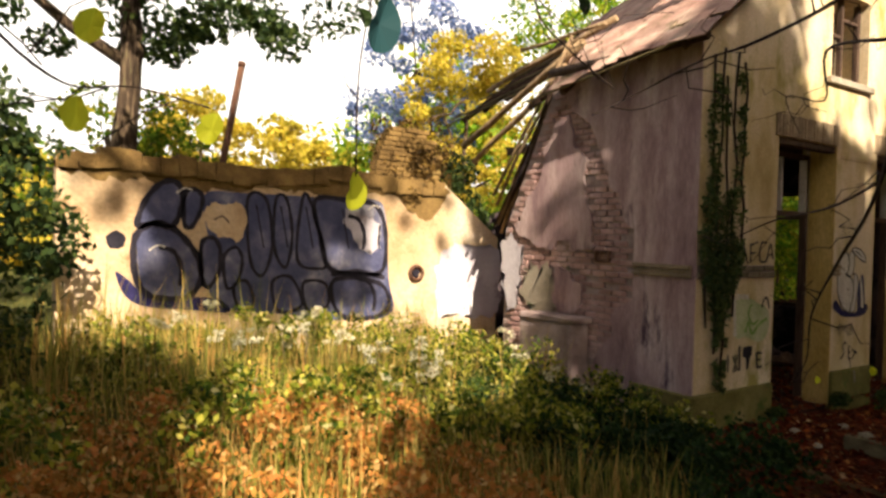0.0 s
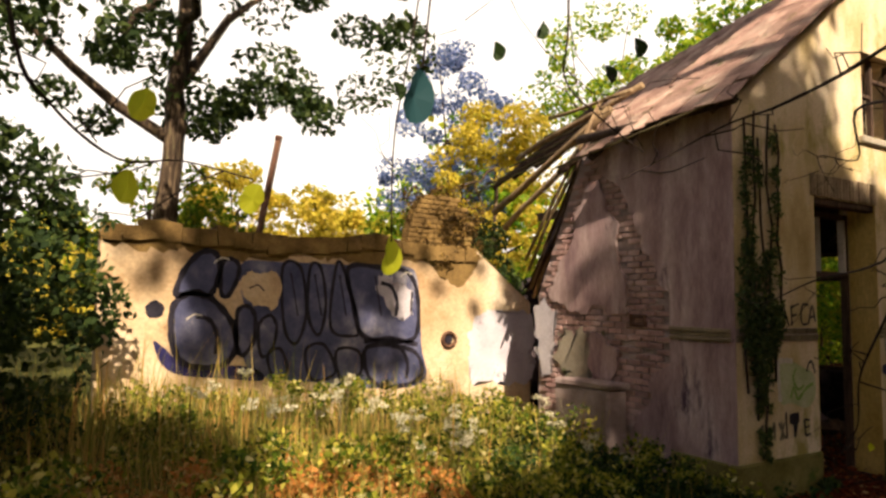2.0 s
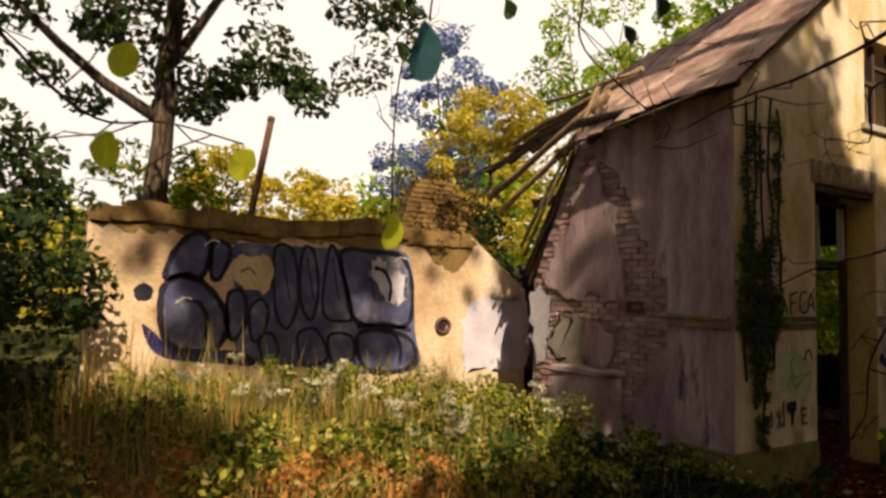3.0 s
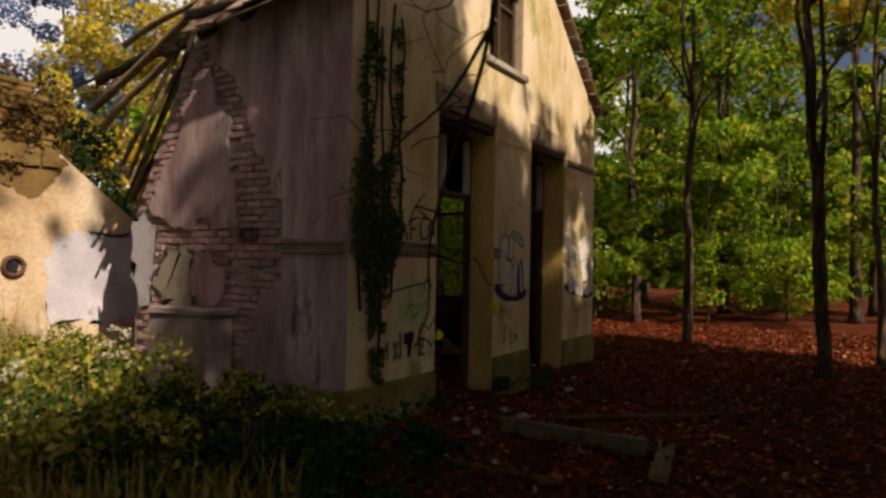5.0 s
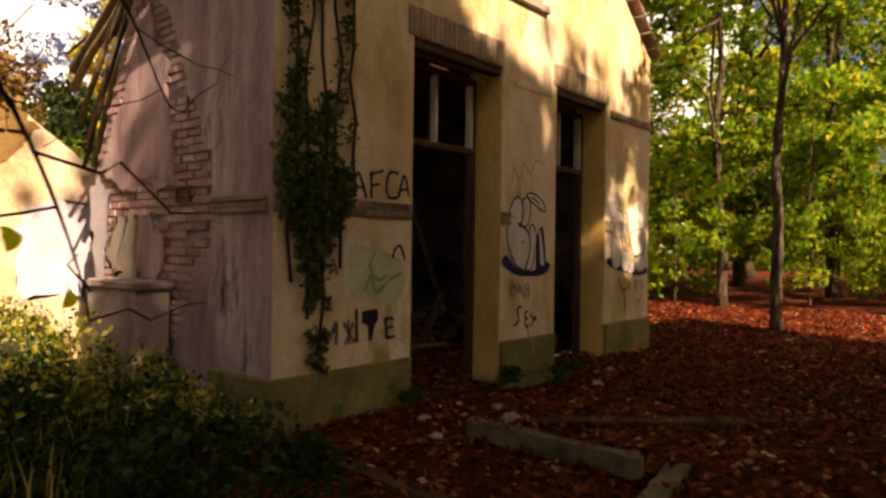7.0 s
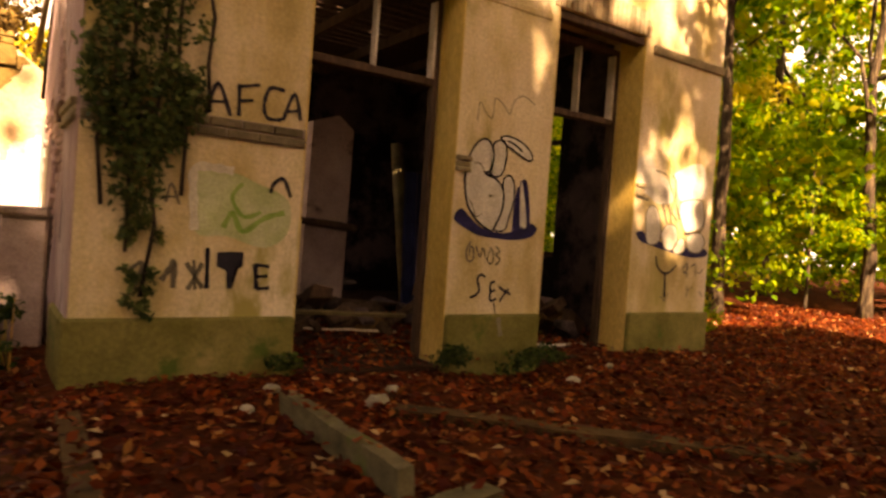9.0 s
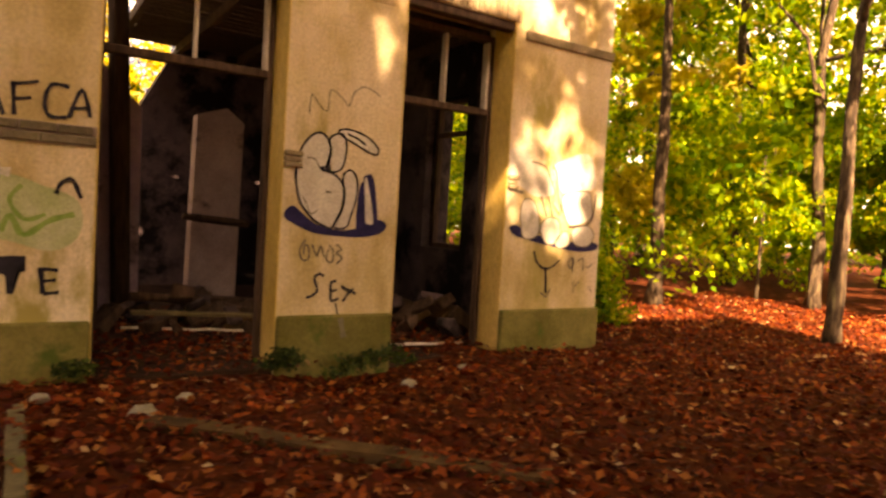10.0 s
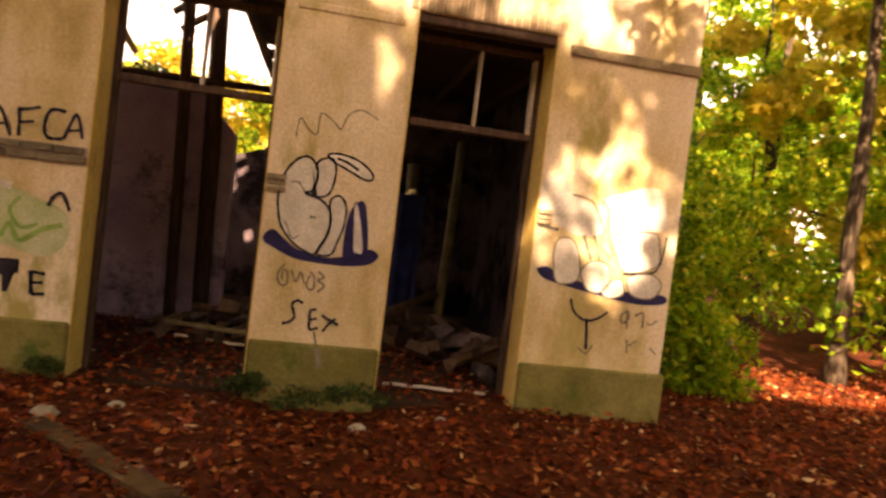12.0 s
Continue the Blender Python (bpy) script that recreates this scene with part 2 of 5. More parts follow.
def thing(name, x, y, z, label, category, group="", rz=0):
    ob = new(name)
    ob.empty_display_size = 0.1
    ob.matrix_world = pose(x, y, z, 0, 0, rz)
    return tagged(ob, label, category, group)


def box(bm, x0, x1, y0, y1, z0, z1, bevel=0.0, jitter=0.0):
    m = Matrix.Translation(((x0 + x1) / 2, (y0 + y1) / 2, (z0 + z1) / 2)) @ Matrix.Diagonal((x1 - x0, y1 - y0, z1 - z0, 1))
    r = bmesh.ops.create_cube(bm, size=1, matrix=m)
    if jitter:
        for v in r["verts"]:
            v.co += Vector([random.uniform(-jitter, jitter) for _ in range(3)])
    if bevel:
        edges = list({e for v in r["verts"] for e in v.link_edges})
        bmesh.ops.bevel(bm, geom=edges, offset=bevel, segments=1, affect="EDGES")


def prism(bm, poly, axis, a, b):
    """A solid from a convex outline: axis 'y' takes (x, z) points, axis 'x' takes (y, z) points; from a to b."""
    put = (lambda u, v, w: (u, w, v)) if axis == "y" else (lambda u, v, w: (w, u, v))
    lo = [bm.verts.new(put(u, v, a)) for u, v in poly]
    hi = [bm.verts.new(put(u, v, b)) for u, v in poly]
    n = len(poly)
    bm.faces.new(lo)
    bm.faces.new(hi[::-1])
    for i in range(n):
        bm.faces.new((lo[i], hi[i], hi[(i + 1) % n], lo[(i + 1) % n]))


def solid(bm):
    bmesh.ops.recalc_face_normals(bm, faces=bm.faces)
    return bm


def tube(bm, pts, radii, sides=8, cap=True):
    rings = []
    pts = [Vector(p) for p in pts]
    for i, p in enumerate(pts):
        d = (pts[min(i + 1, len(pts) - 1)] - pts[max(i - 1, 0)]).normalized()
        a = d.cross(Vector((0.13, 0.9, 0.41))).normalized()
        b = d.cross(a)
        r = radii[i]
        rings.append([bm.verts.new(p + (a * math.cos(k * 2 * math.pi / sides) + b * math.sin(k * 2 * math.pi / sides)) * r * (1 + 0.12 * math.sin(3 * k + i))) for k in range(sides)])
    for r0, r1 in zip(rings, rings[1:]):
        for k in range(sides):
            f = bm.faces.new((r0[k], r0[(k + 1) % sides], r1[(k + 1) % sides], r1[k]))
            f.smooth = True
    if cap:
        bm.faces.new(rings[0][::-1])
        bm.faces.new(rings[-1])


def crooked(a, b, n, wobble, rng):
    """A bent line from a to b."""
    a, b = Vector(a), Vector(b)
    out = []
    for i in range(n + 1):
        f = i / n
        w = wobble * math.sin(math.pi * f) + wobble * 0.25 * (0 < i < n)
        out.append(a.lerp(b, f) + Vector(rng.uniform(-w, w) for _ in range(3)))
    return out


def leaf_arrays(centres, size, rng, flat=0.0, spread=0.35):
    """Pointed, slightly folded leaves (two triangles each) at the given centres."""
    n = len(centres)
    d = rng.normal(size=(n, 3))
    d[:, 2] *= 1 - flat
    d /= np.linalg.norm(d, axis=1, keepdims=True) + 1e-9
    e = rng.normal(size=(n, 3))
    e[:, 2] *= 1 - flat
    e -= d * np.sum(d * e, axis=1, keepdims=True)
    e /= np.linalg.norm(e, axis=1, keepdims=True) + 1e-9
    s = size * rng.uniform(1 - spread, 1 + spread, (n, 1))
    nrm = np.cross(d, e)
    a, b = centres - d * s * 0.5, centres + d * s * 0.5
    l, r = centres + e * s * 0.3 + nrm * s * 0.1, centres - e * s * 0.3 + nrm * s * 0.1
    v = np.stack([a, l, b, r], 1).reshape(-1, 3)
    i = np.arange(n)[:, None] * 4
    f = np.concatenate([i + np.array([[0, 1, 2]]), i + np.array([[0, 2, 3]])], 1).reshape(-1, 3)
    return v, f


def leaves(name, centres, size, material, parent, seed, flat=0.0):
    rng = np.random.default_rng(seed)
    v, f = leaf_arrays(np.asarray(centres, float), size, rng, flat)
    me = bpy.data.meshes.new(name)
    me.vertices.add(len(v))
    me.vertices.foreach_set("co", v.ravel())
    me.loops.add(f.size)
    me.loops.foreach_set("vertex_index", f.ravel().astype(np.int32))
    me.polygons.add(len(f))
    me.polygons.foreach_set("loop_start", np.arange(0, f.size, 3, dtype=np.int32))
    me.update(calc_edges=True)
    me.materials.append(material)
    ob = new(name, me)
    ob.parent = parent
    return ob


def clumps(blobs, per, rng, shell=0.45):
    """Leaf centres in uneven clumps: blobs are (x, y, z, rx, ry, rz)."""
    out = []
    for x, y, z, rx, ry, rz in blobs:
        d = rng.normal(size=(per, 3))
        d /= np.linalg.norm(d, axis=1, keepdims=True)
        d *= rng.uniform(shell, 1.0, (per, 1)) ** 0.6
        out.append(np.array([x, y, z]) + d * np.array([rx, ry, rz]))
    return np.concatenate(out)


def smooth01(v, a, b):
    t = max(0.0, min(1.0, (v - a) / (b - a)))
    return t * t * (3 - 2 * t)


def ground_z(x, y):
    """Height of the ground: level before the house, a little higher among the weeds."""
    z = 0.5 * smooth01(-x, 0.6, 5.5) + 0.25 * smooth01(y, 1.0, 5.0) * smooth01(-x, -0.6, 1.0)
    if x > 9:
        z += 0.25 * smooth01(x, 9, 18)
    z -= 0.14 * math.exp(-((x - 3.6) / 0.9) ** 2 - ((y + 0.3) / 0.7) ** 2)
    return z + 0.05 * noise.noise((x * 0.7, y * 0.7, 0)) + 0.02 * noise.noise((x * 2.3, y * 2.3, 3))


# ---- ground ----
def build_ground():
    xs = sorted({*np.round(np.arange(-14, 22.01, 0.3), 2), -300, -120, -60, -35, -22, 30, 45, 70, 120, 300})
    ys = sorted({*np.round(np.arange(-14, 16.01, 0.3), 2), -300, -120, -60, -35, -22, 24, 40, 70, 120, 300})
    verts = [(x, y, ground_z(x, y)) for y in ys for x in xs]
    w = len(xs)
    faces = [(j * w + i, j * w + i + 1, (j + 1) * w + i + 1, (j + 1) * w + i) for j in range(len(ys) - 1) for i in range(w - 1)]
    ob = mesh_object("ground", verts, faces, SOIL)
    for p in ob.data.polygons:
        p.use_smooth = True
    return tagged(ob, "uneven woodland ground under leaf litter and weeds", "ground", kind="structure")


GROUND = build_ground()

def hazy_sky():
    """A plain hazy bright sky beyond the fields to the north."""
    m, nt, bsdf = shader("bright_haze")
    em = nt.nodes.new("ShaderNodeEmission")
    em.inputs["Color"].default_value, em.inputs["Strength"].default_value = (1.0, 0.95, 0.8, 1), 0.75
    nt.links.new(em.outputs[0], nt.nodes["Material Output"].inputs["Surface"])
    n, r = 24, 160.0
    verts = []
    for z in (-6, 170):
        for i in range(n + 1):
            az = radians(-50 + 125 * i / n)
            verts.append((r * math.sin(az), r * math.cos(az), z))
    faces = [(i, i + 1, n + 2 + i, n + 1 + i) for i in range(n)]
    tagged(mesh_object("backdrop", verts, faces, m), "plain bright hazy sky in the distance", "sky", kind="structure")


hazy_sky()

# ---- the ruined house: south front, y = 0 ----
W, T = 6.78, 0.46
EAVE, APEX = 4.35, 6.95
D1, D2 = (1.53, 2.95), (4.07, 5.37)
DTOP, SILL = 3.46, 0.0
GW = (2.72, 3.72, 4.35, 5.5)


def front_wall():
    bm = bmesh.new()
    slope = (APEX - EAVE) / (W / 2)
    roof = lambda x: EAVE + slope * min(x, W - x)
    for x0, x1 in ((0, D1[0]), (D1[1], D2[0]), (D2[1], W)):
        prism(bm, [(x0, -0.4), (x1, -0.4), (x1, DTOP), (x0, DTOP)], "y", 0, T)
    prism(bm, [(0, DTOP), (W, DTOP), (W, GW[2]), (0, GW[2])], "y", 0, T)
    prism(bm, [(0, EAVE), (GW[0], EAVE), (GW[0], roof(GW[0]))], "y", 0, T)
    prism(bm, [(GW[1], EAVE), (W, EAVE), (GW[1], roof(GW[1]))], "y", 0, T)
    prism(bm, [(GW[0], GW[3]), (GW[1], GW[3]), (GW[1], roof(GW[1])), (W / 2, APEX), (GW[0], roof(GW[0]))], "y", 0, T)
    return tagged(part("wall_south", solid(bm), PLASTER), "weathered cream plaster gable front with two tall doorways", "wall", kind="structure")


FRONT = front_wall()


def side_wall():
    bm = bmesh.new()
    prism(bm, [(T, -0.4), (0.87, -0.4), (0.87, EAVE + 0.05), (T, EAVE + 0.05)], "x", 0, T)
    prism(bm, [(0.87, -0.4), (3.32, -0.4), (3.32, 2.25), (2.25, EAVE + 0.05), (0.87, EAVE + 0.05)], "x", 0.035, T)
    return tagged(part("wall_west", solid(bm), MORTAR), "side wall of bare pink brick, broken off at an angle", "wall", kind="structure")


SIDE = side_wall()


def side_plaster():
    bm = bmesh.new()
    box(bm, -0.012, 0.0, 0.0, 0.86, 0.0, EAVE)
    part("plaster_coat", bm, PLASTER_PINK, SIDE, "remaining strip of pinkish plaster, shade put into its colour")


side_plaster()


def other_walls():
    bm = bmesh.new()
    y0, y1, z0, z1 = 2.2, 3.25, 0.95, 3.15
    x0, x1 = W - T, W
    prism(bm, [(T, -0.4), (y0, -0.4), (y0, EAVE), (T, EAVE)], "x", x0, x1)
    prism(bm, [(y1, -0.4), (6.2, -0.4), (6.2, EAVE), (y1, EAVE)], "x", x0, x1)
    prism(bm, [(y0, -0.4), (y1, -0.4), (y1, z0), (y0, z0)], "x", x0, x1)
    prism(bm, [(y0, z1), (y1, z1), (y1, EAVE), (y0, EAVE)], "x", x0, x1)
    tagged(part("wall_east", solid(bm), INNER), "plaster wall with an empty window opening, darkened as an unlit room", "wall", kind="structure")
    bm = bmesh.new()
    prism(bm, [(0.9, -0.4), (W - T, -0.4), (W - T, EAVE), (3.6, 4.6), (2.6, 2.7), (0.9, 2.1)], "y", 6.2, 6.2 + T)
    tagged(part("wall_north", solid(bm), INNER), "back wall with a broken top, darkened as an unlit room", "wall", kind="structure")
    bm = bmesh.new()
    prism(bm, [(2.9, SILL), (3.5, SILL), (3.52, 2.45), (3.3, 2.62), (2.94, 2.5)], "y", 3.2, 3.45)
    tagged(part("wall_inner", solid(bm), PALE_INNER), "stub of a whitewashed inner partition", "wall", kind="structure")
    bm = bmesh.new()
    prism(bm, [(T, 0.02), (2.3, 0.02), (2.26, 2.45), (1.75, 3.0), (T, 3.1)], "y", 2.95, 3.2)
    tagged(part("wall_return", solid(bm), LILAC), "damp lilac inner wall with a broken top", "wall", kind="structure")
    bm = bmesh.new()
    box(bm, T, W - T, T, 6.2, -0.2, 0.02)
    for x0, x1 in (D1, D2):
        box(bm, x0 + 0.002, x1 - 0.002, 0.03, T - 0.002, -0.3, -0.005)
    tagged(part("floor", bm, EARTH), "earthy floor strewn with debris, darkened as an unlit room", "floor", kind="structure")


other_walls()


def attic():
    bm = bmesh.new()
    rng = random.Random(8)
    y = 0.5
    while y < 6.1:
        slit = rng.uniform(0.03, 0.07) if 1.5 < y < 4.4 else 0.012
        box(bm, 2.2 + rng.uniform(0, 0.3), 4.3, y, y + 0.215 - slit, 3.95, 3.98, 0.004, 0.004)
        box(bm, 4.31, W - T - 0.01, y, y + 0.205, 3.95, 3.98, 0.004, 0.002)
        y += 0.215
    for x in (2.3, 3.2, 4.2, 5.2, 6.1):
        box(bm, x, x + 0.09, T + 0.02, 6.15, 3.8, 3.94, 0.006)
    tagged(part("ceiling", bm, WOOD_DARK), "dark boarded attic floor with gaps over half the room", "ceiling", kind="structure")


attic()

# ---- the garden wall ----
LOWY = 4.63


def garden_wall():
    bm = bmesh.new()
    rng = random.Random(4)
    x, tops = -5.75, []
    while x < 1.15:
        z = 2.98 + 0.05 * math.sin(x * 2.1) + rng.uniform(-0.03, 0.03)
        if x > -0.25:
            z = 3.0 - 0.75 * (x + 0.25)
        tops.append((x, z))
        x += 0.23
    for (a, za), (b, zb) in zip(tops, tops[1:]):
        prism(bm, [(a, 0.0), (b, 0.0), (b, zb), (a, za)], "y", LOWY, LOWY + 0.38)
    bmesh.ops.remove_doubles(bm, verts=bm.verts, dist=0.0005)
    wall = tagged(part("garden_wall", solid(bm), OLDWALL), "old rendered garden wall covered by a large graffiti piece", "wall", kind="structure")
    bm = bmesh.new()
    for (a, za), (b, zb) in zip(tops, tops[1:]):
        if b > -0.2:
            break
        h = rng.uniform(0.03, 0.1)
        box(bm, a, b, LOWY - 0.05, LOWY + 0.44, za - 0.16, za + h, jitter=0.02)
    part("coping", bm, COPING, wall, "crumbling earthy coping")
    return wall


GWALL = garden_wall()

# ---- fabric of the house: roof, mouldings, frames ----
def strip(name, parent, x0, x1, y0, y1, z0, z1, material, bevel=0.006, label=""):
    bm = bmesh.new()
    box(bm, x0, x1, y0, y1, z0, z1, bevel)
    return part(name, bm, material, parent, label)


for x0, x1 in ((-0.04, D1[0]), (D1[1], D2[0]), (D2[1], W + 0.04)):
    strip("plinth", FRONT, x0, x1, -0.04, 0.1, -0.4, 0.455, PLINTH, 0.02, "green mossy plinth")
strip("plinth", SIDE, -0.045, 0.1, 0.101, 0.86, -0.4, 0.455, PLINTH, 0.02, "green mossy plinth")
for z0, z1, d in ((1.74, 1.78, 0.035), (1.785, 1.83, 0.02), (1.835, 1.88, 0.04)):
    strip("moulding", SIDE, -d - 0.012, 0.05, 0.051, 0.85, z0, z1, MOULD, 0.008)
    strip("moulding", FRONT, D1[1], D1[1] + 0.16, -d, 0.05, z0, z1, MOULD, 0.008)
    strip("moulding", FRONT, D2[1], D2[1] + 0.14, -d, 0.05, z0, z1, MOULD, 0.008)
BAND = mat("dark_band_brick", [(0.3, (0.1, 0.08, 0.05)), (0.7, (0.24, 0.19, 0.12))], 5, 40, vary=0.25)
strip("band_bed", FRONT, 0.0, D1[0] - 0.002, -0.006, 0.05, 1.735, 1.885, MORTAR, 0.004)
band = bmesh.new()
box(band, -0.112, 0.112, -0.026, 0.03, -0.03, 0.03, 0.006)
band0 = part("band_brick", band, BAND, FRONT)
band0.location = (0.115, 0, 1.775)
for row, off in ((0, 0.115), (1, 0.225)):
    for i in range(7 if row == 0 else 6):
        if row or i:
            o = band0.copy()
            scene.collection.objects.link(o)
        else:
            o = band0
        o.location = (min(off + i * 0.233, D1[0] - 0.114), random.uniform(-0.004, 0.004), 1.775 + row * 0.074)
strip("string_course", FRONT, D2[1] + 0.12, W + 0.02, -0.03, 0.05, 3.3, 3.4, MOULD, 0.01)
strip("string_course", FRONT, D1[1] + 0.1, D2[0] - 0.1, -0.012, 0.05, 3.3, 3.37, PLASTER, 0.01)
for x0, x1 in (D1, D2):
    strip("jamb", FRONT, x1 - 0.012, x1, 0.0, 0.35, SILL, DTOP, JAMB, 0.004, "yellow painted door reveal")
    strip("jamb", FRONT, x0, x0 + 0.012, 0.0, 0.35, SILL, DTOP, JAMB, 0.004, "yellow painted door reveal")
    bm = bmesh.new()
    box(bm, x0 - 0.06, x1 + 0.06, 0.02, 0.14, DTOP - 0.09, DTOP - 0.002, 0.01)
    part("lintel_beam", bm, WOOD_DARK, FRONT, "dark rotten timber lintel")

# upright bricks over each doorway
soldier = bmesh.new()
box(soldier, -0.031, 0.031, -0.016, 0.05, 0.0, 0.27, 0.005)
soldier_ob = part("lintel_brick", soldier, mat("stained_lintel_brick", [(0.3, (0.24, 0.17, 0.1)), (0.7, (0.42, 0.32, 0.2))], 5, 40, vary=0.25), FRONT)
soldier_ob.location = (D1[0] - 0.04, 0, DTOP + 0.005)
for x0, x1 in (D1, D2):
    n = int((x1 - x0 + 0.14) / 0.072)
    for i in range(n):
        if x0 == D1[0] and i == 0:
            continue
        o = soldier_ob.copy()
        scene.collection.objects.link(o)
        o.location = (x0 - 0.04 + i * 0.072, random.uniform(-0.004, 0.004), DTOP + 0.005 + random.uniform(-0.006, 0.006))


def door_frame(name, x0, x1, lost):
    f = thing(name, (x0 + x1) / 2, 0.4, SILL, "weathered door frame with a glassless transom light", "door frame", "door frames")
    cx = (x0 + x1) / 2
    w = (x1 - x0) / 2
    def bar(nm, a, b, c, d, material, lab=""):
        bm = bmesh.new()
        box(bm, a - cx, b - cx, -0.05, 0.05, c - SILL, d - SILL, 0.008, 0.003)
        part(nm, bm, material, f, lab)
    bar("post", x0 + 0.012, x0 + 0.06, SILL, DTOP - 0.09, WOOD_DARK)
    bar("post", x1 - 0.06, x1 - 0.012, SILL, DTOP - 0.09, WOOD_DARK)
    bar("head", x0 + 0.06, x1 - 0.06, DTOP - 0.16, DTOP - 0.092, WOOD_DARK)
    bar("transom", x0 + 0.06, x1 - 0.06, 2.52, 2.59, WOOD_DARK)
    if lost != 2:
        bar("glazing_bar", cx + 0.02, cx + 0.045, 2.58, DTOP - 0.16, WOOD_PALE, "flaked pale glazing bar")
    bar("beading", x1 - 0.095, x1 - 0.06, 2.58, DTOP - 0.16, WOOD_PALE)
    return f


door_frame("door_frame", *D1, 0)
door_frame("door_frame", *D2, 1)

# gable window
gwin = tagged(new("window_1"), "empty gable window with broken glazing bars", "window", kind="structure")
gwin.location = (0, 0, 0)
for a, b, c, d in ((GW[0], GW[0] + 0.07, GW[2], GW[3]), (GW[1] - 0.07, GW[1], GW[2], GW[3]), (3.19, 3.25, GW[2], GW[3]), (GW[0] + 0.07, 3.19, 4.95, 5.0), (3.25, GW[1] - 0.07, 5.2, 5.25)):
    bm = bmesh.new()
    box(bm, a, b, 0.12, 0.19, c, d, 0.006)
    part("glazing_bar", bm, WOOD_DARK, gwin)
bm = bmesh.new()
box(bm, GW[0] - 0.1, GW[1] + 0.1, -0.06, 0.12, GW[2] - 0.09, GW[2], 0.01)
part("window_sill", bm, CONCRETE, gwin)
# far window of the east wall: bare frame
ewin = tagged(new("window_2"), "empty east window with a wooden frame", "window", kind="structure")
for a, b, c, d in ((2.2, 2.27, 0.95, 3.15), (3.18, 3.25, 0.95, 3.15), (2.27, 3.18, 3.08, 3.15), (2.27, 3.18, 0.95, 1.02), (2.27, 3.18, 2.62, 2.68)):
    bm = bmesh.new()
    box(bm, W - 0.3, W - 0.2, a, b, c, d, 0.006)
    part("window_frame", bm, WOOD_DARK, ewin)

SLOPE = (APEX - EAVE) / (W / 2)
ANG = math.atan(SLOPE)


def roof():
    """Rafters and battens over both slopes, tiles where they still lie."""
    r = tagged(new("roof"), "half-collapsed tiled roof with bare rafters and battens", "roof", kind="structure")
    L = math.hypot(W / 2, APEX - EAVE)
    def at(side, s, y, lift):
        x = (s * math.cos(ANG)) if side == 0 else W - s * math.cos(ANG)
        nx = -math.sin(ANG) if side == 0 else math.sin(ANG)
        sag = 0.16 * max(0.0, y - 0.7) if side == 0 else 0.0
        return Vector((x + nx * lift, y, EAVE + 0.06 + s * math.sin(ANG) + math.cos(ANG) * lift - sag))
    for side in (0, 1):
        y = 0.1
        while y < 6.3:
            lo = -0.25
            hi = (L if y < 0.5 else 2.4) if side == 1 else L
            lo = 1.1 if side == 0 and y > 2.6 else lo
            if hi:
                b2 = bmesh.new()
                a, b = at(side, lo, y, 0), at(side, hi, y, 0)
                tube(b2, [a, a.lerp(b, 0.5) - Vector((0, 0, random.uniform(0, 0.05))), b], [0.06, 0.06, 0.06], 4)
                part("rafter", b2, WOOD_DARK, r)
            y += 0.62
    for side in (0, 1):
        s = -0.2
        while s < L:
            end = (6.3 if s < 2.4 else 0.55) if side == 1 else (6.2 if 0.9 < s and random.random() < 0.3 else 2.6) + random.uniform(-0.4, 0.2)
            if end < 0.2:
                break
            b2 = bmesh.new()
            a, b = at(side, s, -0.1, 0.075), at(side, s + random.uniform(-0.02, 0.02), end, 0.075)
            tube(b2, [a, b], [0.022, 0.022], 4)
            part("batten", b2, WOOD_GREY, r)
            s += 0.3
    # tiles, west slope: what is left near the front; east slope: closed
    tile = bmesh.new()
    box(tile, -0.115, 0.115, -0.2, 0.2, 0.0, 0.018, 0.006)
    t0 = part("roof_tile", tile, TILE, r)
    made = 0
    rng = random.Random(9)
    rows = int(L / 0.27)
    for side in (0, 1):
        for k in range(0 if side else -1, rows):
            y = 0.0 if side else -0.14
            while y < (6.2 if side else 5.3):
                keep = (side == 1 and (k * 0.27 < 2.3 or y < 0.45) and rng.random() > 0.13) or (side == 0 and y < 2.2 + 2.4 * max(k, 0) / rows + rng.uniform(-0.25, 0.25) and rng.random() > 0.1)
                if keep:
                    o = t0 if made == 0 else t0.copy()
                    if made:
                        scene.collection.objects.link(o)
                    p = at(side, k * 0.27 + 0.1, y, 0.1 + rng.uniform(0, 0.015))
                    tilt = -ANG if side == 0 else ANG
                    e = Matrix.Rotation(tilt - (0.06 if side == 0 else -0.06), 4, "Y") @ Matrix.Rotation(math.pi / 2 + rng.uniform(-0.04, 0.04), 4, "Z")
                    o.matrix_world = Matrix.Translation(p) @ e
                    made += 1
                y += 0.235
    # broken verge at the far end: rafters and tiles slid down along the broken wall
    for i in range(9):
        b2 = bmesh.new()
        o = 0.1 * i
        a = Vector((0.02 + 0.06 * i, 2.05 + o * 0.3 + rng.uniform(-0.1, 0.1), 4.85 - o * 0.2))
        b = Vector((-0.08 + 0.07 * i, 3.5 + o * 0.45, 2.5 - o * 0.2 + rng.uniform(-0.2, 0.3)))
        tube(b2, crooked(a, b, 3, 0.03, rng), [rng.uniform(0.018, 0.035)] * 4, 4)
        part("slipped_batten", b2, WOOD_DARK if i % 3 == 1 else WOOD_TAN, r)
